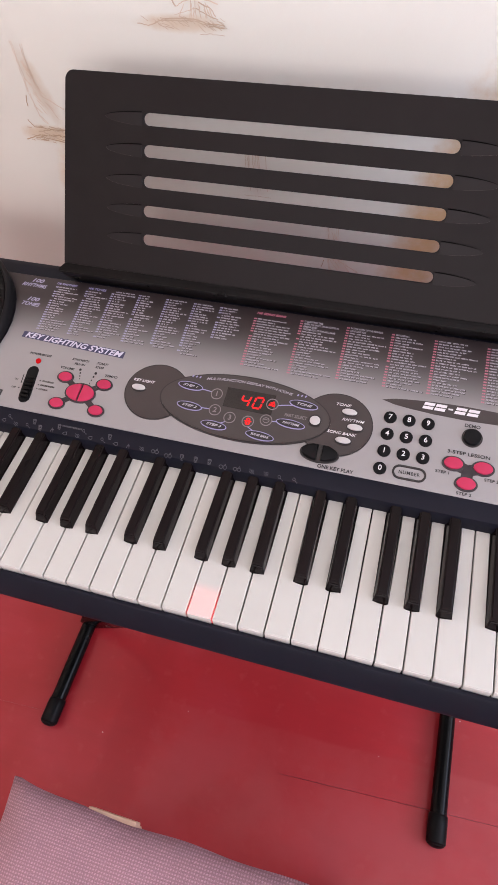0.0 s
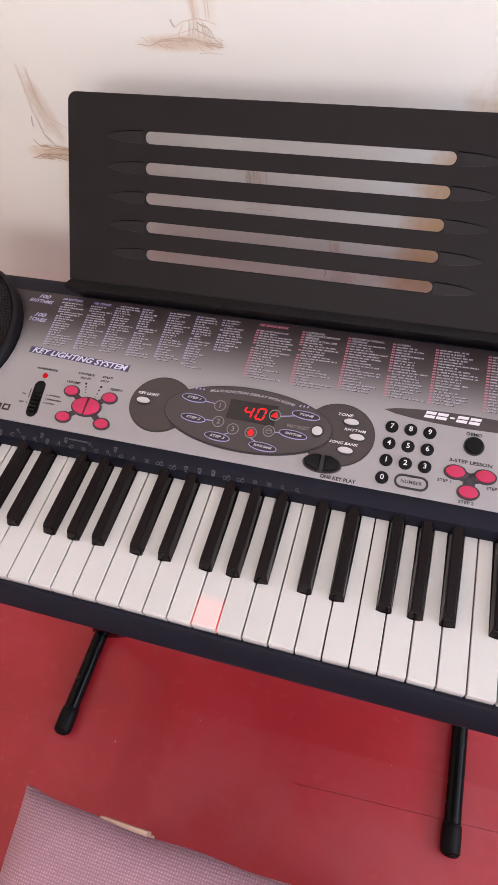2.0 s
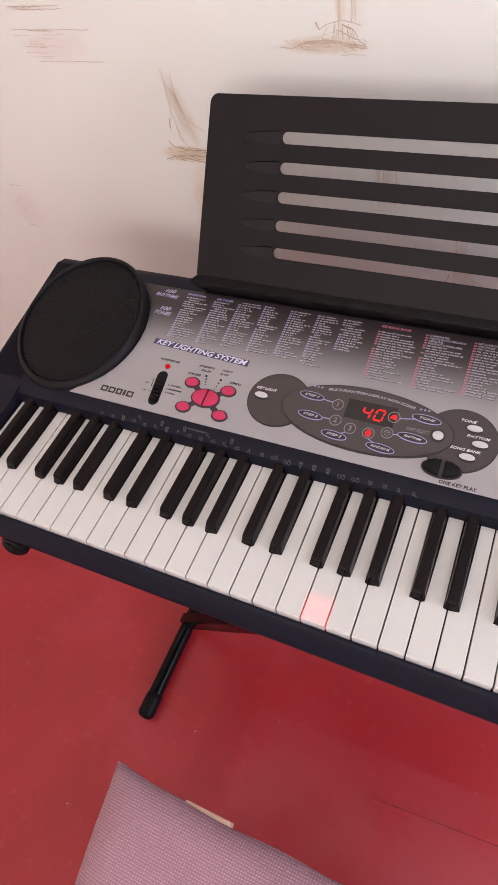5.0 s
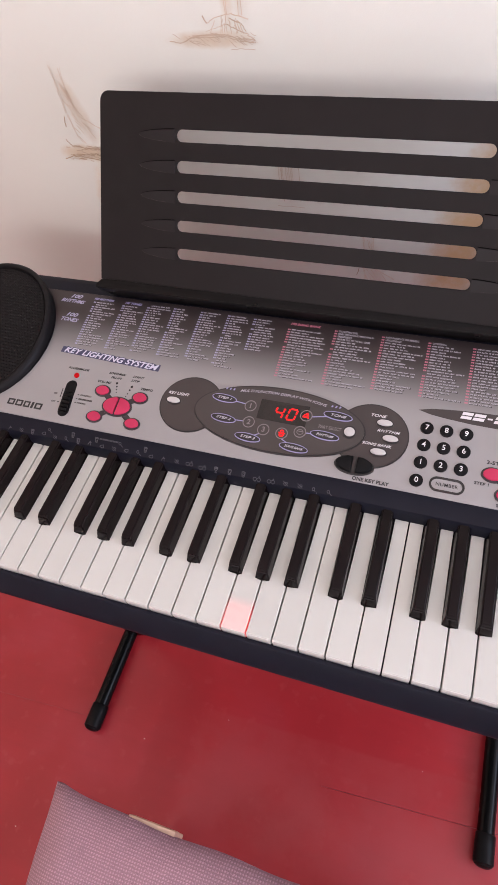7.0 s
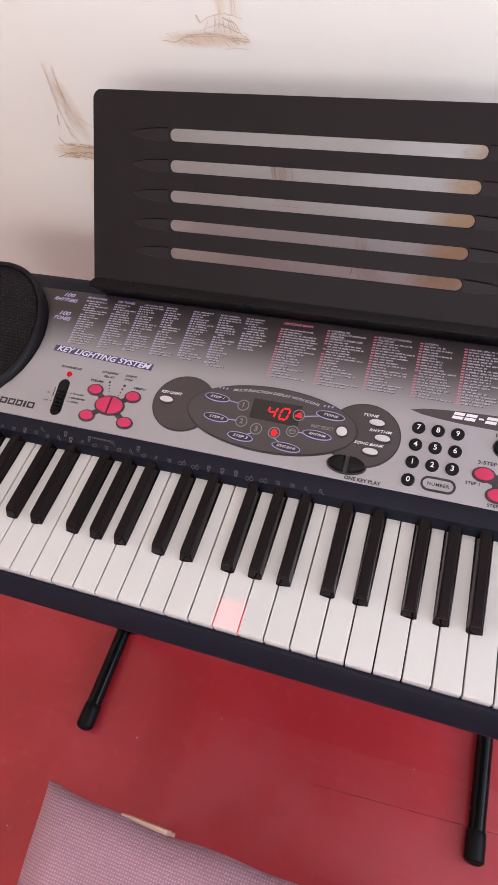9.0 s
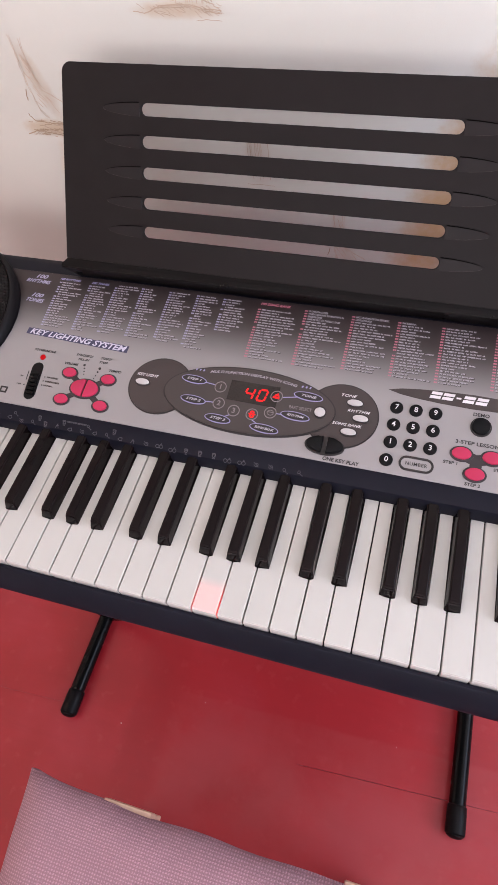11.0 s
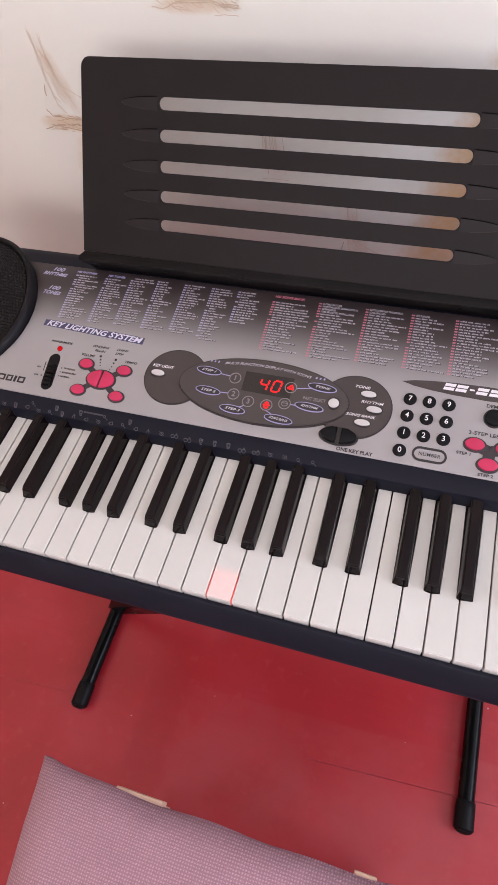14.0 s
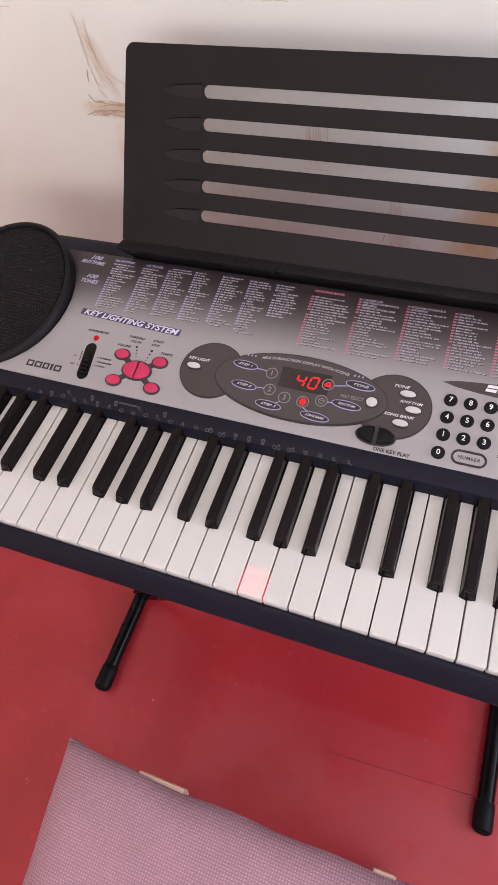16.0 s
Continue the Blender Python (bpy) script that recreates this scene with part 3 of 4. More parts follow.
def strip(bm, x0, y0, x1, y1, w, h0, h1):
    """A thin straight printed line."""
    d = Vector((x1 - x0, y1 - y0))
    n = Vector((-d.y, d.x)).normalized() * w / 2
    return prism(bm, [(x0 - n.x, y0 - n.y), (x1 - n.x, y1 - n.y), (x1 + n.x, y1 + n.y), (x0 + n.x, y0 + n.y)], h0, h1)


SH = 0.0009   # face of the silver panel

# printed titles
letter("100", 0.1335, 0.3205, 0.0072, PALELILAC, turn=-0.03, shear=0.35, bold=0.02, wide=0.015)
letter("RHYTHMS", 0.1320, 0.3135, 0.0066, PALELILAC, turn=-0.03, shear=0.35, bold=0.02, wide=0.032)
letter("100", 0.1385, 0.2945, 0.0072, PALELILAC, turn=-0.03, shear=0.35, bold=0.02, wide=0.015)
letter("TONES", 0.1380, 0.2875, 0.0066, PALELILAC, turn=-0.03, shear=0.35, bold=0.02, wide=0.023)
bm = bmesh.new()
strip(bm, 0.1475, 0.2475, 0.2742, 0.2417, 0.0078, SH - 0.0003, SH + 0.00015)
TITLE = mat("title_print", (0.58, 0.57, 0.68), 0.5, bump=0)
NAVY = mat("navy_print", (0.042, 0.041, 0.092), 0.45, bump=0)
part("title_band", lay(bm), NAVY, keyboard, "navy band behind the title")
letter("KEY LIGHTING SYSTEM", 0.2108, 0.2446, 0.0102, NAVY, h=SH + 0.0001, turn=-0.0458, bold=0.07, shear=0.3, wide=0.1245)
letter("KEY LIGHTING SYSTEM", 0.2108, 0.2446, 0.0094, TITLE, h=SH + 0.0003, turn=-0.0458, bold=0.022, shear=0.3, wide=0.121)
letter("100 RHYTHMS", 0.1720, 0.3208, 0.0038, LILAC, bold=0.02, shear=0.2, wide=0.026)
letter("100 TONES", 0.2110, 0.3205, 0.0038, LILAC, bold=0.02, shear=0.2, wide=0.022)
letter("100 SONG BANK", 0.4195, 0.3213, 0.0040, PINKINK, bold=0.02, shear=0.2, wide=0.033)
# maker's mark and model mark as plain blocks
bm = bmesh.new()
for i, w in enumerate((0.0088, 0.0088, 0.0078, 0.0028, 0.0088)):
    x = 0.1112 + (0, 0.0105, 0.0210, 0.0308, 0.0355)[i]
    if w < 0.004:
        prism(bm, [(x, 0.1682), (x + w, 0.1682), (x + w, 0.1755), (x, 0.1755)], SH, SH + 0.0003)
    else:
        ring(bm, [(x, 0.1682), (x + w, 0.1682), (x + w, 0.1755), (x, 0.1755)], [(x + 0.0019, 0.1699), (x + w - 0.0019, 0.1699), (x + w - 0.0019, 0.1738), (x + 0.0019, 0.1738)], SH, SH + 0.0003)
part("maker_mark", lay(bm), INK, keyboard, "black block mark")
bm = bmesh.new()
tip = [(0.553 + 0.20 * f, 0.2425 + 0.0075 * math.sin(math.pi * min(1, f * 1.25)) ** 0.6 * (1 if f < 0.8 else 0)) for f in (0, 0.06, 0.14, 0.25, 0.4, 0.55, 0.68, 0.78)]
low_tip = [(x, 2 * 0.2425 - y) for x, y in tip][::-1]
prism(bm, tip[:-1] + low_tip[1:], SH - 0.0003, SH + 0.00015)
part("model_band", lay(bm), BROWN, keyboard, "dark pointed band")
bm = bmesh.new()
for x, w in ((0.5930, 0.0098), (0.6042, 0.0100), (0.6165, 0.0044), (0.6232, 0.0100), (0.6350, 0.0100)):
    if w < 0.006:
        strip(bm, x, 0.2440, x + w, 0.2440, 0.0016, SH + 0.0001, SH + 0.0004)
        continue
    for b in (-0.0021, 0.0021):
        prism(bm, [(x + 0.3 * (b - 0.0015), 0.2440 + b - 0.0015), (x + w + 0.3 * (b - 0.0015), 0.2440 + b - 0.0015), (x + w + 0.3 * (b + 0.0015), 0.2440 + b + 0.0015), (x + 0.3 * (b + 0.0015), 0.2440 + b + 0.0015)], SH + 0.0001, SH + 0.0004)
part("model_mark", lay(bm), PALE, keyboard, "white slanted block mark")

# printed lists: short bars for words too small to read
rng = random.Random(5)


def word_list(x, width, y_top, y_end, number, number_width, titles=()):
    pale, shade, nums = bmesh.new(), bmesh.new(), bmesh.new()
    y = y_top
    while y > y_end:
        a = x + number_width + 0.0012
        end = a + (width - number_width) * rng.choice((0.4, 0.55, 0.65, 0.75, 0.85, 0.95, 1.05))
        row = round((y_top - y) / 0.00325)
        if row < len(titles) or rng.random() < 0.92:
            for d in (0, 1):
                a0 = x + d * number_width * 0.54
                prism(nums, [(a0, y - 0.0007), (a0 + number_width * 0.42, y - 0.0007), (a0 + number_width * 0.42, y + 0.0007), (a0, y + 0.0007)], SH, SH + 0.00022)
        if row < len(titles):
            w = min(0.00125 * len(titles[row]), width * 1.12 - number_width)
            letter(titles[row], a + w / 2, y, 0.0030, LISTINK, h=SH + 0.0002, bold=0.012, wide=w)
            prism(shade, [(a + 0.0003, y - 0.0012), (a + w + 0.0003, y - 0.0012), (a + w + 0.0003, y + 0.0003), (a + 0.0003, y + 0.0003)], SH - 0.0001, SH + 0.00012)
            a = end
        while a < end - 0.001:
            w = min(rng.uniform(0.0016, 0.0072), end - a)
            b = a
            while b < a + w - 0.0006:
                g = rng.uniform(0.0006, 0.0011)
                lo, hi = rng.choice(((-0.0007, 0.0007), (-0.0007, 0.0007), (-0.0007, 0.0003), (-0.0004, 0.0007)))
                prism(pale, [(b, y + lo), (b + g, y + lo), (b + g, y + hi), (b, y + hi)], SH, SH + 0.00032)
                b += g + 0.00032
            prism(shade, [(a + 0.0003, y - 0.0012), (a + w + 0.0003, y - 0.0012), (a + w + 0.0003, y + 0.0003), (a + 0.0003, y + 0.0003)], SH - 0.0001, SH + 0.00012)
            a += w + 0.0011
        y -= 0.00325
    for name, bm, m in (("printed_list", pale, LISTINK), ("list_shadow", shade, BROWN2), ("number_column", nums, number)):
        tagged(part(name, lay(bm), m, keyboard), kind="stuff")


for x, y_top, y_end, w in ((0.160, 0.3160, 0.2555, 0.030), (0.1985, 0.3160, 0.2570, 0.027), (0.2305, 0.3210, 0.2580, 0.027), (0.2635, 0.3210, 0.2570, 0.026),
                           (0.297, 0.3210, 0.2590, 0.026), (0.330, 0.3210, 0.2560, 0.025), (0.361, 0.3210, 0.2815, 0.027)):
    word_list(x, w, y_top, y_end, LISTBLUE, 0.0032)
SONGS = {1: ("O CHRISTMAS TREE", "WHEN THE SAINTS GO MARCHING IN", "GREENSLEEVES", "TAKE ME OUT TO THE BALL GAME"), 2: ("BATTLE HYMN OF THE REPUBLIC", "LONG LONG AGO"), 3: ("OH! SUSANNA",)}
for i, (x, y_top, y_end) in enumerate(((0.402, 0.3140, 0.2545), (0.4525, 0.3195, 0.2545), (0.5025, 0.3195, 0.2550), (0.5497, 0.3195, 0.2560), (0.5935, 0.3195, 0.2565), (0.6455, 0.3195, 0.2565), (0.6955, 0.3195, 0.2565))):
    word_list(x, 0.041, y_top, y_end, PINKINK, 0.0030, SONGS.get(i, ()))

# power lamp, mode slider and its marks
disc("power_lamp", 0.1806, 0.2168, 0.0031, 0.0031, SH - 0.0003, SH + 0.0016, LAMP, label="glowing red power lamp", bevel=0.0012, k=20)
slot = []
for a in range(0, 181, 20):
    slot.append((0.1797 + 0.0066 * math.cos(radians(a)), 0.2035 + 0.0066 * math.sin(radians(a))))
for a in range(180, 361, 20):
    slot.append((0.1832 + 0.0066 * math.cos(radians(a)), 0.1720 + 0.0066 * math.sin(radians(a))))
slider = part("mode_slider", lay(prism(bmesh.new(), slot, SH - 0.0004, SH + 0.0006, 0.0003, 1)), RUBBER, keyboard, "black sliding mode switch")
bm = bmesh.new()
for i in range(6):
    y = 0.1722 + 0.0046 * i
    x = 0.1832 - 0.111 * (y - 0.1720)
    box(bm, x - 0.0045, x + 0.0045, y - 0.0016, y + 0.0016, SH, SH + (0.0034 if i < 4 else 0.0018), 0.0009, 2)
smooth(part("slider_knob", lay(bm), GLOSS, slider, "ribbed glossy black knob"), 50)
letter("POWER/MODE", 0.1795, 0.2252, 0.0036, INK, wide=0.0265, shear=0.2)
letter("SYNCHRO/", 0.2280, 0.2268, 0.0036, INK, wide=0.0205, shear=0.2)
letter("FILL-IN", 0.2287, 0.2218, 0.0036, INK, wide=0.0125, shear=0.2)
letter("START/", 0.2540, 0.2268, 0.0036, INK, wide=0.0135, shear=0.2)
letter("STOP", 0.2522, 0.2218, 0.0036, INK, wide=0.0100, shear=0.2)
letter("VOLUME", 0.2166, 0.2146, 0.0038, INK, wide=0.0165, shear=0.2)
letter("TEMPO", 0.2690, 0.2138, 0.0038, INK, wide=0.0145, shear=0.2)
for x, y, r in ((0.2321, 0.2157, 0.0014), (0.2335, 0.2118, 0.0010), (0.2345, 0.2082, 0.0008), (0.2355, 0.2049, 0.0006), (0.2509, 0.2145, 0.0015), (0.2500, 0.2100, 0.0011), (0.2493, 0.2055, 0.0008), (0.2484, 0.2018, 0.0006),
                (0.1925, 0.1941, 0.0007), (0.1926, 0.1892, 0.0007), (0.1928, 0.1843, 0.0007), (0.1722, 0.1815, 0.0008)):
    disc("dot", x, y, r, r, SH - 0.0002, SH + 0.0002, INK, k=12)
letter("ON", 0.1650, 0.1911, 0.0026, INK, wide=0.0040)
letter("OFF", 0.1660, 0.1812, 0.0026, INK, wide=0.0052)
part("mark", lay(strip(bmesh.new(), 0.1710, 0.1985, 0.1722, 0.1875, 0.0009, SH - 0.0002, SH + 0.0002)), INK, keyboard)
letter("FINGERED", 0.2022, 0.1941, 0.0025, BROWN, wide=0.0135)
letter("NORMAL", 0.2006, 0.1843, 0.0025, BROWN, wide=0.0110)
bm = bmesh.new()
x = 0.1950
while x < 0.2115:
    g = rng.uniform(0.0009, 0.0016)
    prism(bm, [(x, 0.1883), (x + g, 0.1883), (x + g, 0.1901), (x, 0.1901)], SH, SH + 0.0002)
    x += g + 0.0004
tagged(part("printed_list", lay(bm), BROWN, keyboard), kind="stuff")

# volume and tempo buttons round the split knob
WEB = mat("dark_web", (0.030, 0.024, 0.028), 0.4, bump=0.05)
bm = bmesh.new()
for x, y in ((0.2195, 0.2036), (0.2655, 0.2026), (0.2219, 0.1719), (0.2676, 0.1716)):
    strip(bm, 0.2432, 0.1882, x, y, 0.0062, SH - 0.0003, SH + 0.0005)
part("button_web", lay(bm), WEB, keyboard)
disc("button_bezel", 0.2432, 0.1882, 0.0178, 0.0118, SH - 0.0003, SH + 0.0009, WEB)
for side in (-1, 1):
    pts = [(0.2432 + side * 0.0010, 0.1882 + s * 0.0097) for s in (-1, 1)]
    arc = [(0.2432 + side * (0.0010 + 0.0148 * math.cos(radians(a))), 0.1882 + 0.0097 * math.sin(radians(a))) for a in range(-80, 81, 16)]
    o = part("button", lay(prism(bmesh.new(), [pts[0]] + arc + [pts[1]], SH, SH + 0.0027, 0.0009, 2)), PINK, keyboard, "half-round pink button")
    smooth(o, 50)


def pink_button(x, y, rx=0.0078, ry=0.0051):
    bezel = disc("button_bezel", x, y, rx + 0.0019, ry + 0.0019, SH - 0.0003, SH + 0.0009, WEB)
    disc("button", x, y, rx, ry, SH, SH + 0.0024, PINK, bezel, "oval pink button", 0.0008)


for x, y in ((0.2195, 0.2036), (0.2655, 0.2026), (0.2219, 0.1719), (0.2676, 0.1716)):
    pink_button(x, y)

# display group: two discs under a wide oval window
RIM = mat("dark_rim", (0.016, 0.013, 0.013), 0.35, bump=0)
for cx, cy, r in ((0.3240, 0.2060, 0.0345), (0.5135, 0.2062, 0.0362)):
    disc("display_disc", cx, cy, r, r * 0.94, SH - 0.0003, SH + 0.0008, RIM, k=48)
    disc("display_disc", cx, cy, r - 0.0012, r * 0.94 - 0.0012, SH, SH + 0.0012, BROWN, k=48)
disc("oval_rim", 0.4190, 0.2048, 0.0897, 0.0362, SH, SH + 0.0018, RIM, k=64)
OVAL = mat("oval_print", (0.046, 0.037, 0.035), 0.38, vary=0.1, bump=0.04)
disc("display_oval", 0.4190, 0.2048, 0.0882, 0.0348, SH, SH + 0.0024, OVAL, k=64)
OH = SH + 0.0024
bm = prism(bmesh.new(), [(0.398, 0.2025), (0.449, 0.2015), (0.449, 0.2245), (0.398, 0.2245)], OH - 0.0003, OH + 0.0002)
part("display_glass", lay(bm), mat("smoked_glass", (0.012, 0.008, 0.008), 0.2, bump=0), keyboard, "dark smoked display window")


def segment_digit(x, y, which):
    """A slanted seven-segment digit."""
    w, h, g, k = 0.0080, 0.0122, 0.0017, 0.18
    lines = {"a": (0, h / 2, w, h / 2), "g": (0, 0, w, 0), "d": (0, -h / 2, w, -h / 2), "f": (0, h / 2, 0, 0), "b": (w, h / 2, w, 0), "e": (0, 0, 0, -h / 2), "c": (w, 0, w, -h / 2)}
    bm = bmesh.new()
    for s in which:
        x0, y0, x1, y1 = lines[s]
        d = Vector((x1 - x0, y1 - y0)).normalized() * 0.0008
        x0, y0, x1, y1 = x0 + d.x, y0 + d.y, x1 - d.x, y1 - d.y
        strip(bm, x + x0 + k * y0, y + y0, x + x1 + k * y1, y + y1, g, OH + 0.0002, OH + 0.0005)
    part("digit", lay(bm), LED, keyboard, "glowing red display digit")


segment_digit(0.4158, 0.2125, "fgbc")
segment_digit(0.4290, 0.2125, "abcdef")
GREY = mat("grey_print", (0.20, 0.18, 0.18), 0.5, bump=0)
for x, y, on in ((0.3884, 0.2146, "1"), (0.3916, 0.1966, "2"), (0.4087, 0.1912, "3"), (0.4475, 0.2141, "lamp"), (0.4279, 0.1907, "lamp"), (0.4455, 0.1957, "off")):
    hoop("icon_ring", x, y, 0.0062, 0.0062, 0.0008, OH - 0.0002, OH + 0.0003, GREY)
    if on == "lamp":
        bm = bmesh.new()
        if y > 0.2:
            prism(bm, [(x - 0.0036, y - 0.0022), (x + 0.0032, y - 0.0026), (x + 0.0030, y - 0.0006), (x - 0.0034, y + 0.0002)], OH, OH + 0.0003)
            prism(bm, [(x - 0.0028, y + 0.0008), (x + 0.0028, y + 0.0002), (x + 0.0010, y + 0.0036)], OH, OH + 0.0003)
        else:
            ring(bm, oval(x, y + 0.0020, 0.0022, 0.0019, 14), oval(x, y + 0.0020, 0.0009, 0.0008, 14), OH, OH + 0.0003)
            ring(bm, oval(x, y - 0.0018, 0.0026, 0.0021, 14), oval(x, y - 0.0018, 0.0011, 0.0009, 14), OH, OH + 0.0003)
            strip(bm, x - 0.0036, y + 0.0002, x + 0.0036, y + 0.0002, 0.0010, OH, OH + 0.0003)
        part("lit_icon", lay(bm), LED, keyboard, "glowing red icon")
    elif on == "off":
        bm = bmesh.new()
        ring(bm, oval(x, y, 0.0034, 0.0030, 18), oval(x, y, 0.0028, 0.0024, 18), OH - 0.0001, OH + 0.0002)
        strip(bm, x - 0.0026, y + 0.0006, x + 0.0026, y + 0.0006, 0.0006, OH - 0.0001, OH + 0.0002)
        part("icon", lay(bm), GREY, keyboard)
    else:
        letter(on, x, y, 0.0078, GREY, h=OH + 0.0002)


PILLINK = mat("pill_print", (0.50, 0.49, 0.54), 0.5, bump=0)


def pill(x, y, word, tx, ty, rx=0.0138, ry=0.0046, turn=-0.06):
    part("icon_link", lay(strip(bmesh.new(), x, y, tx, ty, 0.0009, OH - 0.0003, OH + 0.00015)), LILAC, keyboard)
    o = disc("label_pill", x, y, rx, ry, OH - 0.0002, OH + 0.0004, LILAC, turn=turn)
    disc("pill_face", x, y, rx - 0.0009, ry - 0.0009, OH, OH + 0.0006, RIM, o, turn=turn)
    letter(word, x, y, 0.0036, PILLINK, h=OH + 0.0007, turn=turn, shear=0.3, bold=0.012, wide=(0.82 + 0.055 * len(word)) * rx, parent=o)


pill(0.3587, 0.2183, "STEP 1", 0.3830, 0.2160)
pill(0.3642, 0.1958, "STEP 2", 0.3860, 0.1966)
pill(0.3950, 0.1798, "STEP 3", 0.4055, 0.1860)
pill(0.4784, 0.2194, "TONE", 0.4535, 0.2141, 0.0148)
pill(0.4702, 0.1963, "RHYTHM", 0.4515, 0.1957, 0.0148)
pill(0.4434, 0.1777, "SONG BANK", 0.4290, 0.1850, 0.0148)
letter("MULTI FUNCTION DISPLAY WITH ICONS", 0.4187, 0.2332, 0.0041, LISTINK, h=OH + 0.0002, turn=-0.012, shear=0.3, bold=0.012, wide=0.0920, arc=1.9)
for i in range(3):
    part("mark", lay(strip(bmesh.new(), 0.3575 + 0.004 * i, 0.2292, 0.3585 + 0.004 * i, 0.2312, 0.0014, OH - 0.0002, OH + 0.0002)), LILAC, keyboard)
    part("mark", lay(strip(bmesh.new(), 0.4700 + 0.004 * i, 0.2282, 0.4710 + 0.004 * i, 0.2302, 0.0014, OH - 0.0002, OH + 0.0002)), LILAC, keyboard)
letter("PART SELECT", 0.4735, 0.2052, 0.0048, GREY, h=OH + 0.0002, bold=0.012, wide=0.0225)


def white_button(x, y, rx, ry, base):
    o = disc("button_bezel", x, y, rx + 0.0013, ry + 0.0013, base - 0.0003, base + 0.0006, RIM)
    disc("button", x, y, rx, ry * 0.86, base, base + 0.0019, BUTTON, o, "small white button", 0.0006)


white_button(0.4931, 0.2045, 0.0052, 0.0054, OH)
white_button(0.3042, 0.2065, 0.0074, 0.0036, SH + 0.0012)
white_button(0.5243, 0.2209, 0.0074, 0.0035, SH + 0.0012)
white_button(0.5324, 0.2055, 0.0074, 0.0035, SH + 0.0012)
white_button(0.5238, 0.1898, 0.0074, 0.0035, SH + 0.0012)
letter("KEY LIGHT", 0.3072, 0.2153, 0.0044, PALE, h=SH + 0.0014, wide=0.0235, shear=0.15, bold=0.010)
letter("TONE", 0.5165, 0.2280, 0.0040, PALE, h=SH + 0.0014, wide=0.0150, shear=0.3, bold=0.008)
letter("RHYTHM", 0.5290, 0.2127, 0.0040, PALE, h=SH + 0.0014, wide=0.0215, shear=0.3, bold=0.006, spacing=1.12)
letter("SONG BANK", 0.5205, 0.1973, 0.0040, PALE, h=SH + 0.0014, wide=0.0285, shear=0.3, bold=0.008)

# twin black button
for side in (-1, 1):
    arc = [(0.5045 + side * (0.0006 + 0.0172 * math.cos(radians(a))), 0.1722 + 0.0078 * math.sin(radians(a))) for a in range(-85, 86, 17)]
    smooth(part("button", lay(prism(bmesh.new(), arc, SH, SH + 0.0052, 0.0014, 2)), RUBBER, keyboard, "half of a black oval twin button"), 50)
disc("button_bezel", 0.5045, 0.1722, 0.0192, 0.0092, SH, SH + 0.0016, RIM)
letter("ONE KEY PLAY", 0.5222, 0.1602, 0.0050, INK, wide=0.0345, bold=0.026)

# number pad
for i, d in enumerate("789456123"):
    x, y = 0.5637 + 0.0181 * (i % 3), 0.2240 - 0.0180 * (i // 3)
    o = disc("number_button", x, y, 0.0062, 0.0060, SH - 0.0003, SH + 0.0019, RUBBER, label="round black number button", bevel=0.0006, k=24)
    letter(d, x, y, 0.0074, PALE, h=SH + 0.0020, parent=o, bold=0.008)
o = disc("number_button", 0.5628, 0.1697, 0.0062, 0.0060, SH - 0.0003, SH + 0.0019, RUBBER, label="round black number button", bevel=0.0006, k=24)
letter("0", 0.5628, 0.1697, 0.0074, PALE, h=SH + 0.0020, parent=o, bold=0.008)


def stadium(cx, cy, half, r):
    return [(cx + half + r * math.cos(radians(a)), cy + r * math.sin(radians(a))) for a in range(-90, 91, 15)] + [(cx - half + r * math.cos(radians(a)), cy + r * math.sin(radians(a))) for a in range(90, 271, 15)]


part("number_frame", lay(ring(bmesh.new(), stadium(0.5900, 0.1703, 0.0085, 0.0072), stadium(0.5900, 0.1703, 0.0085, 0.0052), SH - 0.0003, SH + 0.0006)), RIM, keyboard)
letter("NUMBER", 0.5900, 0.1703, 0.0048, INK, wide=0.0195, bold=0.006, spacing=1.12)
o = disc("button_bezel", 0.6415, 0.2178, 0.0096, 0.0096, SH - 0.0003, SH + 0.0008, RIM)
disc("button", 0.6415, 0.2178, 0.0082, 0.0082, SH, SH + 0.0036, RUBBER, o, "round black rubber button", 0.0012)
letter("DEMO", 0.6407, 0.2300, 0.0048, INK, wide=0.0145)
letter("3-STEP LESSON", 0.6405, 0.2003, 0.0048, INK, wide=0.0385)
bm = bmesh.new()
for x, y in ((0.6278, 0.1884), (0.6412, 0.1705), (0.6545, 0.1885)):
    strip(bm, 0.6412, 0.1840, x, y, 0.0105, SH - 0.0003, SH + 0.0007)
part("button_web", lay(bm), WEB, keyboard)
for x, y in ((0.6278, 0.1884), (0.6412, 0.1705), (0.6545, 0.1885)):
    pink_button(x, y, 0.0086, 0.0056)
letter("STEP 1", 0.6195, 0.1783, 0.0040, INK, wide=0.0125)
letter("STEP 2", 0.6405, 0.1606, 0.0040, INK, wide=0.0135)
letter("STEP 3", 0.6630, 0.1783, 0.0040, INK, wide=0.0125)

# small pale pictures on the slope above the keys: drums, shakers, whistles and other outlines
DIM = mat("dim_print", (0.060, 0.060, 0.069), 0.5, bump=0)


def on_slope(bm):
    """Lays what was drawn flat onto the rounded front slope of the case."""
    ys, zs = (0.1385, 0.142, 0.150, 0.156), (0.006, 0.0135, 0.0185, 0.0205)
    for v in bm.verts:
        v.co.z += H + float(np.interp(v.co.y, ys, zs)) + 0.00012
    return bm


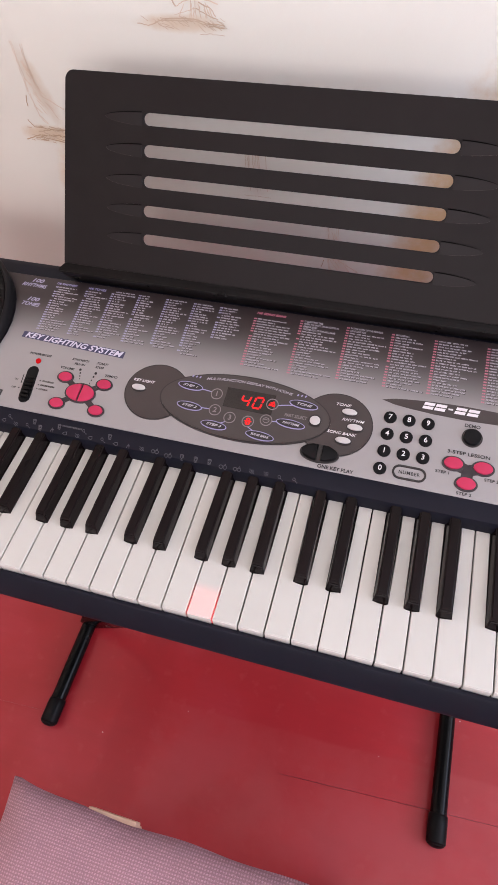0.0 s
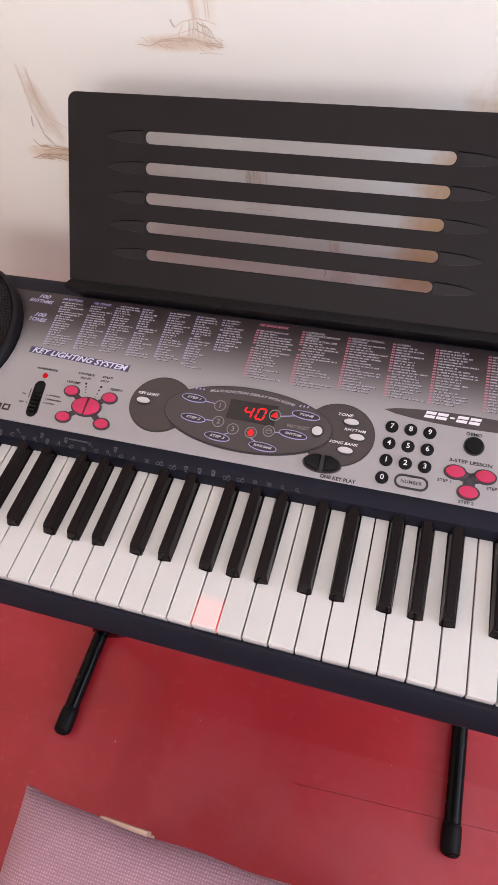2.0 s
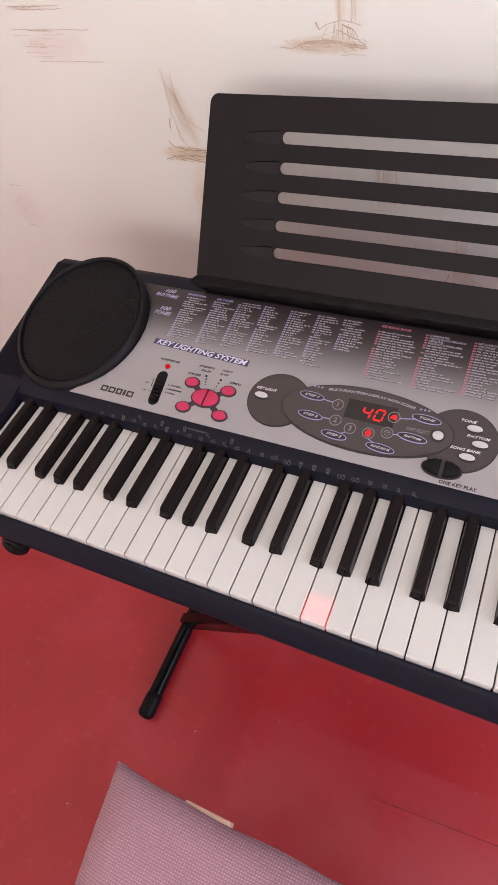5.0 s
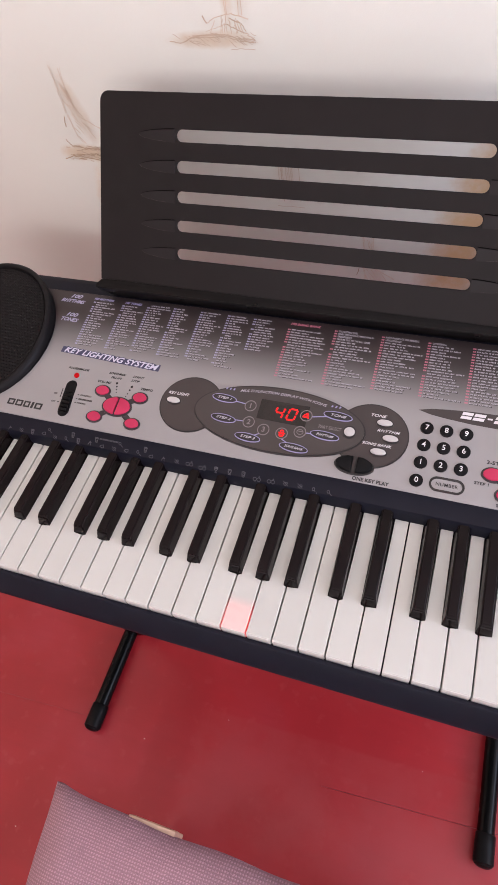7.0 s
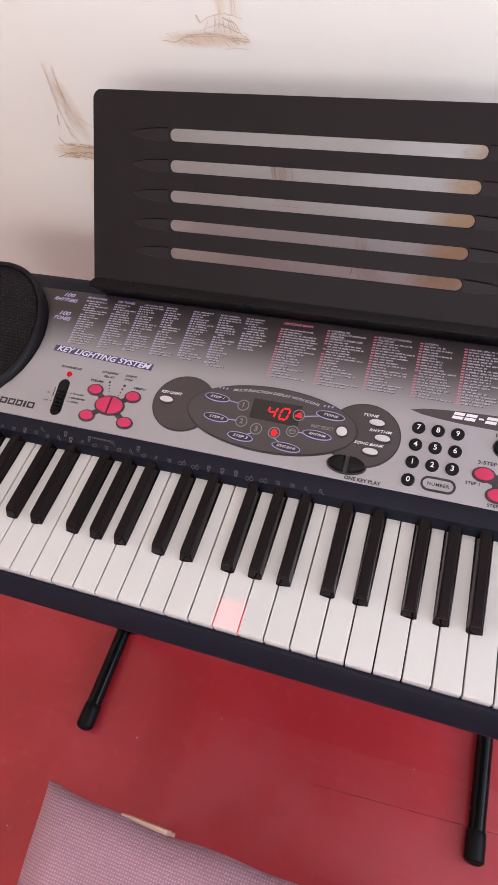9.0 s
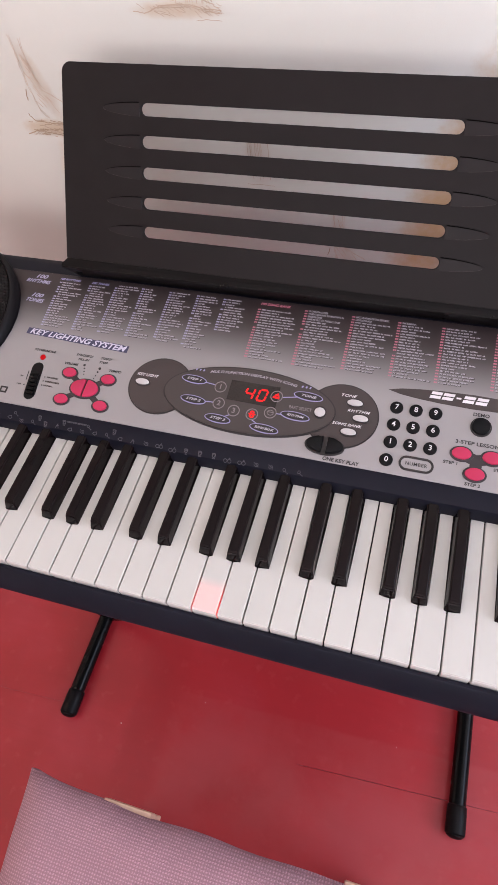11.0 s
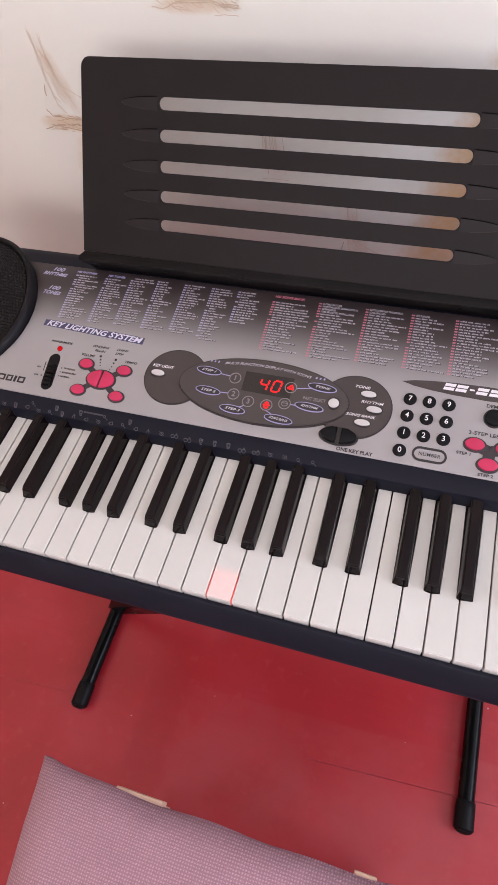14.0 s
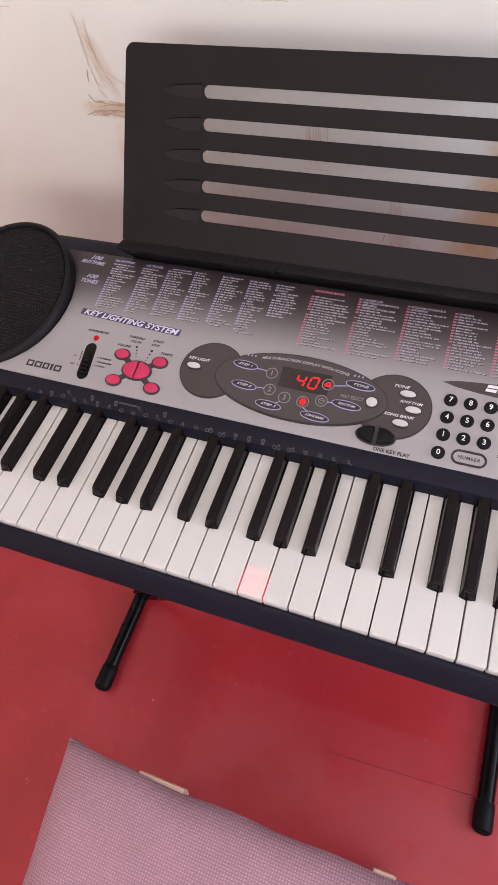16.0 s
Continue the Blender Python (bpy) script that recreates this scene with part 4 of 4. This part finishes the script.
def outline(bm, pts, w=0.00042, closed=True):
    n = len(pts)
    for i in range(n if closed else n - 1):
        (x0, y0), (x1, y1) = pts[i], pts[(i + 1) % n]
        strip(bm, x0, y0, x1, y1, w, -0.0004, 0.0002)


def picture(kind, x, y):
    bm = bmesh.new()
    if kind == "drum":
        outline(bm, [(x - 0.0019, y + 0.0021), (x + 0.0019, y + 0.0019), (x + 0.0012, y - 0.0022), (x - 0.0010, y - 0.0021)])
        outline(bm, oval(x, y + 0.0017, 0.0019, 0.0007, 10))
        outline(bm, [(x - 0.0012, y + 0.0004), (x, y - 0.0016), (x + 0.0013, y + 0.0003)], closed=False)
    elif kind == "pair":
        for k in (-1, 1):
            outline(bm, oval(x + k * 0.0020, y - 0.0006, 0.0019, 0.0014, 10))
        outline(bm, [(x + 0.0012, y + 0.0008), (x + 0.0020, y + 0.0022), (x + 0.0028, y + 0.0008)], closed=False)
    elif kind == "stick":
        outline(bm, oval(x - 0.0010, y + 0.0008, 0.0013, 0.0012, 10))
        outline(bm, [(x - 0.0001, y), (x + 0.0024, y - 0.0019), (x + 0.0028, y - 0.0013)], closed=False)
    elif kind == "bell":
        outline(bm, [(x - 0.0024, y), (x - 0.0008, y + 0.0012), (x + 0.0020, y + 0.0018), (x + 0.0024, y - 0.0004), (x + 0.0004, y - 0.0012)])
    elif kind == "clap":
        outline(bm, [(x - 0.0024, y + 0.0016), (x + 0.0004, y), (x + 0.0026, y - 0.0016)], closed=False)
        outline(bm, oval(x + 0.0010, y + 0.0004, 0.0012, 0.0008, 8))
        outline(bm, [(x - 0.0022, y - 0.0002), (x - 0.0006, y - 0.0014), (x + 0.0010, y - 0.0016)], closed=False)
    elif kind == "cymbal":
        outline(bm, [(x - 0.0022, y - 0.0016), (x, y + 0.0020), (x + 0.0010, y - 0.0018)], closed=False)
        outline(bm, [(x - 0.0016, y + 0.0002), (x + 0.0016, y + 0.0006)], closed=False)
    part("picture_mark", on_slope(bm), DIM, keyboard)


upper = ("clap", "drum", "cymbal", "stick", "bell", "drum")
for i, kind in enumerate(("cymbal", "clap", "drum", "bell", "clap", "stick", "drum", "cymbal", "bell", "clap", "bell", "stick", "bell", "cymbal", "clap", "pair", "pair", "drum", "drum", "drum", "pair", "pair", "clap", "clap", "stick", "stick")):
    x = (5.35 + 0.615 * i) * P
    picture(kind, x, 0.1438 + 0.00035 * ((i * 5) % 4) - 0.0004)
    if 1 < i < 13 and i % 2:
        picture(upper[i % 6], x + 0.3 * P, 0.1485)
bm = bmesh.new()
x = 10.1 * P
while x < 11.05 * P:
    g = rng.uniform(0.0009, 0.0016)
    prism(bm, [(x, 0.1494), (x + g, 0.1494), (x + g, 0.1508), (x, 0.1508)], -0.0004, 0.0002)
    x += g + 0.0005
tagged(part("printed_list", on_slope(bm), DIM, keyboard), kind="stuff")

# ---- loudspeakers at both ends ----
POD = mat("pod_plastic", (0.0085, 0.0075, 0.0082), 0.45, vary=0.15, bump=0.12, fine=1500, spec=0.13)


def loudspeaker(cx):
    cy = SPK[1]
    rx, ry = 0.0858, 0.0955
    bm = bmesh.new()
    prof = [(1.0, -0.012), (1.0, 0.0012), (0.994, 0.0030), (0.98, 0.0050), (0.958, 0.0066), (0.940, 0.0070), (0.932, 0.0066), (0.926, 0.0048), (0.920, 0.0040), (0.914, 0.0044), (0.910, 0.0056), (0.910, -0.012)]
    rows = []
    for f, h in prof:
        rows.append([bm.verts.new((cx + x * f, cy + y * f, h + (0.0062 * (1 + y / ry) * (0.5 if f == 1.0 else 1.0) if h > 0 else 0))) for x, y in oval(0, 0, rx, ry, 72)])
    for a, b in zip(rows, rows[1:]):
        for i in range(72):
            j = (i + 1) % 72
            bm.faces.new((a[i], a[j], b[j], b[i]))
    pod = smooth(part("loudspeaker", lay(bm), POD, keyboard, "round dark loudspeaker pod"), 40)
    p, r = 0.0038, 0.00105
    verts, faces = [], []
    k = int(0.088 / p) + 1
    gx, gy = rx * 0.912, ry * 0.912
    for i in range(-k, k + 1):
        for j in range(-k, k + 1):
            x, y = cx + i * p + (p / 2 if j % 2 else 0), cy + j * p
            if ((x - cx) / gx) ** 2 + ((y - cy) / gy) ** 2 > 1.03:
                continue
            n0 = len(verts)
            square = [(-1, -1), (0, -1), (1, -1), (1, 0), (1, 1), (0, 1), (-1, 1), (-1, 0)]
            for a, b in square:
                verts.append((x + a * p / 2, y + b * p / 2, 0))
            for a, b in square:
                q = math.hypot(a, b)
                verts.append((x + a / q * r, y + b / q * r, 0))
            for a, b in square:
                q = math.hypot(a, b)
                verts.append((x + a / q * r, y + b / q * r, -0.0016))
            for s in range(8):
                t2 = (s + 1) % 8
                faces.append((n0 + s, n0 + t2, n0 + 8 + t2, n0 + 8 + s))
                faces.append((n0 + 8 + s, n0 + 8 + t2, n0 + 16 + t2, n0 + 16 + s))
    verts = [(x, y, z + panel_z(y) + 0.0035 + 0.0062 * (1 + (y - cy) / ry) + 0.0030 * (1 - min(1.05, ((x - cx) / gx) ** 2 + ((y - cy) / gy) ** 2))) for x, y, z in verts]
    me = bpy.data.meshes.new("grille")
    me.from_pydata(verts, [], faces)
    me.materials.append(POD)
    g = new("grille", me)
    g.parent = pod
    g["label"] = "pierced dark grille"
    disc("cone", cx, cy, gx, gy, -0.0010, 0.0012, RUBBER, pod)


loudspeaker(SPK[0])
loudspeaker(36 * P - SPK[0])

# ---- printing on the wallpaper ----
def stroke(bm, pts, w):
    """A thin drawn line on the wall through points of x and z."""
    y = WALL - 0.0003 - 0.0006 * rng.random()
    for (x0, z0), (x1, z1) in zip(pts, pts[1:]):
        d = Vector((x1 - x0, z1 - z0))
        if d.length < 1e-6:
            continue
        n = Vector((-d.y, d.x)).normalized() * w / 2
        y -= 0.00003
        vs = [bm.verts.new((a, y, b)) for a, b in ((x0 - n.x, z0 - n.y), (x1 - n.x, z1 - n.y), (x1 + n.x, z1 + n.y), (x0 + n.x, z0 + n.y))]
        bm.faces.new(vs)


def jitter(x0, z0, x1, z1, k, amp):
    return [(x0 + (x1 - x0) * i / k + rng.uniform(-amp, amp), z0 + (z1 - z0) * i / k + rng.uniform(-amp, amp)) for i in range(k + 1)]


DRAWN = mat("drawn_line", (0.50, 0.40, 0.31), 0.8, vary=0.25, scale=90, bump=0, spec=0.2)
TANLINE = mat("tan_line", (0.58, 0.47, 0.37), 0.8, vary=0.25, scale=90, bump=0, spec=0.2)
north = bpy.data.objects["wall_north"]

# pale washes over the paper, most of them its printed pattern, with uneven edges
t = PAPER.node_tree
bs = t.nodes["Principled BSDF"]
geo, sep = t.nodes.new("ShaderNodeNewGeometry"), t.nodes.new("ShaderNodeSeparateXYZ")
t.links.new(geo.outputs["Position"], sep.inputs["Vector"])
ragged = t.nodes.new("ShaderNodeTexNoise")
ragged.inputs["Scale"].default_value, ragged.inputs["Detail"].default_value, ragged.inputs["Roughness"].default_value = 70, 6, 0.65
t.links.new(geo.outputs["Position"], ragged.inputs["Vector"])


def sums(op, a, b):
    m = t.nodes.new("ShaderNodeMath")
    m.operation = op
    for i, v in enumerate((a, b)):
        if isinstance(v, (int, float)):
            m.inputs[i].default_value = v
        else:
            t.links.new(v, m.inputs[i])
    return m.outputs[0]


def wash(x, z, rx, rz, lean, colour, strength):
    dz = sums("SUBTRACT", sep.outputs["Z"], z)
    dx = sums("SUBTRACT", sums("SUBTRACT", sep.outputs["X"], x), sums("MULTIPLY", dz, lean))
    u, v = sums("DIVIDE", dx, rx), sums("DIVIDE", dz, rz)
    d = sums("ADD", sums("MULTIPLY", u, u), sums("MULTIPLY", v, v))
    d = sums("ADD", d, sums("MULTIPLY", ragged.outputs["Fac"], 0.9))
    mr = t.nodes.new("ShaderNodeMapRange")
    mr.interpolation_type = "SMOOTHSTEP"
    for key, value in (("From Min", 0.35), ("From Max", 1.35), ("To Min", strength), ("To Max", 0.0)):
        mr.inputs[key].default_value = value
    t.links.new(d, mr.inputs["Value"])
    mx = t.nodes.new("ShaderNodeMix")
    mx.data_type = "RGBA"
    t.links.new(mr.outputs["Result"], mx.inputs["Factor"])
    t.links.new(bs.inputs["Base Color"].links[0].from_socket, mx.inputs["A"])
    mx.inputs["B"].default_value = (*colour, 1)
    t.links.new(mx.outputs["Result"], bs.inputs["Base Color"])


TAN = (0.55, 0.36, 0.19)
# tan patch behind the right ends of the slots, leaning with height
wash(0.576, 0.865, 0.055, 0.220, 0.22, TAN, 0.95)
# warm light on the wall left of the rest, put into the paper's colour
wash(0.122, 0.815, 0.046, 0.130, 0.0, (0.62, 0.42, 0.25), 0.90)
# washes of the printed motifs
wash(0.092, 0.926, 0.050, 0.014, 0.0, (0.56, 0.42, 0.27), 0.75)
wash(0.100, 0.978, 0.015, 0.062, -0.28, (0.55, 0.46, 0.36), 0.60)
wash(0.290, 1.055, 0.060, 0.011, 0.0, (0.55, 0.40, 0.26), 0.60)
wash(0.309, 1.110, 0.009, 0.060, 0.0, (0.58, 0.44, 0.31), 0.45)
wash(0.325, 1.104, 0.013, 0.050, 0.0, (0.60, 0.55, 0.47), 0.40)
wash(-0.060, 1.055, 0.066, 0.024, 0.0, (0.62, 0.48, 0.45), 0.35)
wash(0.358, 0.897, 0.023, 0.033, 0.0, (0.60, 0.46, 0.43), 0.35)
wash(0.460, 0.795, 0.017, 0.060, -0.2, (0.58, 0.48, 0.40), 0.45)
wash(-0.250, 0.812, 0.040, 0.045, 0.0, (0.62, 0.48, 0.45), 0.30)


def bent(x, z, pts, bm, w, amp=0.0005):
    """A pen line through a few corners, broken finely by the hand."""
    for (ax, az), (bx, bz) in zip(pts, pts[1:]):
        stroke(bm, jitter(x + ax, z + az, x + bx, z + bz, 5, amp), w * rng.uniform(0.8, 1.2))


def tower_base(x, z):
    """The foot of a sketched mast with a furled sail, on rough grass."""
    bm = bmesh.new()
    for k in range(40):
        a = x - 0.062 + 0.088 * rng.random()
        b = z + rng.uniform(-0.006, 0.003) + 0.05 * min(0, a - x + 0.03)
        stroke(bm, jitter(a, b, a + rng.uniform(0.004, 0.010), b - rng.uniform(0.001, 0.006), 3, 0.0005), rng.uniform(0.0003, 0.0007))
    bent(x, z, [(-0.066, -0.005), (-0.054, -0.007), (-0.036, 0.0), (-0.005, 0.001), (0.009, -0.003), (0.027, -0.004)], bm, 0.0011)
    bent(x, z, [(-0.040, -0.002), (-0.005, -0.001), (0.010, -0.005), (0.026, -0.006)], bm, 0.0009)
    bent(x, z, [(0.002, 0.015), (0.014, 0.011), (0.019, 0.003)], bm, 0.0011)
    bent(x, z, [(-0.001, 0.010), (0.010, 0.005), (0.021, 0.001)], bm, 0.0010)
    bent(x, z, [(-0.025, 0.018), (-0.022, 0.011)], bm, 0.0015)
    bent(x, z, [(0.000, -0.013), (0.012, -0.012), (0.026, -0.013)], bm, 0.0005)
    part("wallpaper_print", bm, DRAWN, north)
    bm = bmesh.new()
    bent(x, z, [(-0.022, 0.011), (-0.012, 0.016), (0.006, 0.019), (0.022, 0.014)], bm, 0.0009)
    bent(x, z, [(-0.024, 0.004), (-0.010, 0.008), (0.0, 0.010)], bm, 0.0006)
    for k in range(14):
        a = x + rng.uniform(-0.020, 0.018)
        stroke(bm, jitter(a, z + 0.002, a * 0.7 + x * 0.3, z + rng.uniform(0.008, 0.018), 3, 0.0009), rng.uniform(0.0004, 0.0009))
    for dx in (-0.0008, 0.0008, 0.013, 0.016):
        stroke(bm, jitter(x + dx, z + 0.018, x + dx + 0.002, z + 0.105, 9, 0.0004), 0.0008)
    part("wallpaper_print", bm, TANLINE, north)


SKETCH = mat("sketched_brown", (0.41, 0.31, 0.22), 0.8, vary=0.3, scale=120, bump=0, spec=0.2)


def sailing_boat(x, z):
    """A sketched boat: a tall hatched sail, open to one side, over a rough hull of short pen strokes."""
    bm = bmesh.new()
    for d in (0.0, 0.0012):
        bent(x + d, z, [(0.0, 0.100), (0.001, 0.073), (0.001, 0.045), (0.005, 0.018), (0.013, 0.008)], bm, 0.00055, 0.0008)
    for d in (0.0, 0.0014):
        bent(x + d, z, [(0.012, 0.097), (0.011, 0.070), (0.016, 0.042), (0.041, 0.028)], bm, 0.0005, 0.0008)
    for k in range(26):
        f = rng.uniform(0.1, 0.95)
        ax, az = x + 0.002 + rng.random() * (0.008 + 0.030 * f * f), z + 0.095 - 0.080 * f
        stroke(bm, jitter(ax, az, ax + 0.002 + 0.006 * f, az - rng.uniform(0.006, 0.013), 3, 0.0005), rng.uniform(0.0004, 0.0008))
    part("wallpaper_print", bm, TANLINE, north)
    bm = bmesh.new()
    bent(x, z, [(-0.004, 0.041), (-0.007, 0.029)], bm, 0.0011)
    bent(x, z, [(-0.014, 0.012), (-0.007, 0.003), (0.013, 0.002), (0.040, 0.002)], bm, 0.0011)
    bent(x, z, [(-0.025, -0.014), (-0.008, -0.008), (0.010, -0.011), (0.040, -0.015)], bm, 0.0013)
    for k in range(20):
        a = x - 0.016 + 0.062 * rng.random()
        b = z + rng.choice((-0.011, -0.006, 0.0, 0.004)) + rng.uniform(-0.001, 0.001)
        stroke(bm, jitter(a, b, a + rng.uniform(0.005, 0.013), b + rng.uniform(-0.002, 0.001), 4, 0.0006), rng.uniform(0.0005, 0.0011))
    part("wallpaper_print", bm, SKETCH, north)
    bm = bmesh.new()
    for k in range(46):
        a = x - 0.020 + 0.070 * rng.random()
        b = z + rng.uniform(-0.014, 0.006)
        stroke(bm, jitter(a, b, a + rng.uniform(0.004, 0.011), b + rng.uniform(-0.003, 0.002), 3, 0.0006), rng.uniform(0.0005, 0.0012))
    part("wallpaper_print", bm, DRAWN, north)


def brick_sketch(x, z, w, h, upright):
    bm = bmesh.new()
    for k in range(13):
        if upright:
            a = x + w * rng.random()
            stroke(bm, jitter(a, z, a, z - h * rng.uniform(0.3, 1.0), 5, 0.0005), rng.uniform(0.0003, 0.0007))
        else:
            b = z - h * rng.random()
            a = x + 0.4 * w * rng.random()
            stroke(bm, jitter(a, b, a + w * rng.uniform(0.1, 0.35), b, 5, 0.0007), rng.uniform(0.0003, 0.0006))
    if not upright:
        stroke(bm, jitter(x, z, x + 0.95 * w, z - 0.001, 12, 0.0005), 0.0007)
        stroke(bm, jitter(x + 0.2 * w, z - h, x + w, z - h, 12, 0.0005), 0.0007)
    else:
        stroke(bm, jitter(x, z - h, x + w, z - h, 6, 0.0005), 0.0006)
    part("wallpaper_print", bm, DRAWN, north)


tower_base(0.308, 1.059)
sailing_boat(0.083, 0.930)
sailing_boat(0.447, 0.745)
brick_sketch(-0.119, 1.073, 0.124, 0.036, False)
brick_sketch(-0.110, 1.098, 0.080, 0.004, False)
brick_sketch(0.341, 0.926, 0.034, 0.056, True)
brick_sketch(-0.268, 0.852, 0.032, 0.076, False)
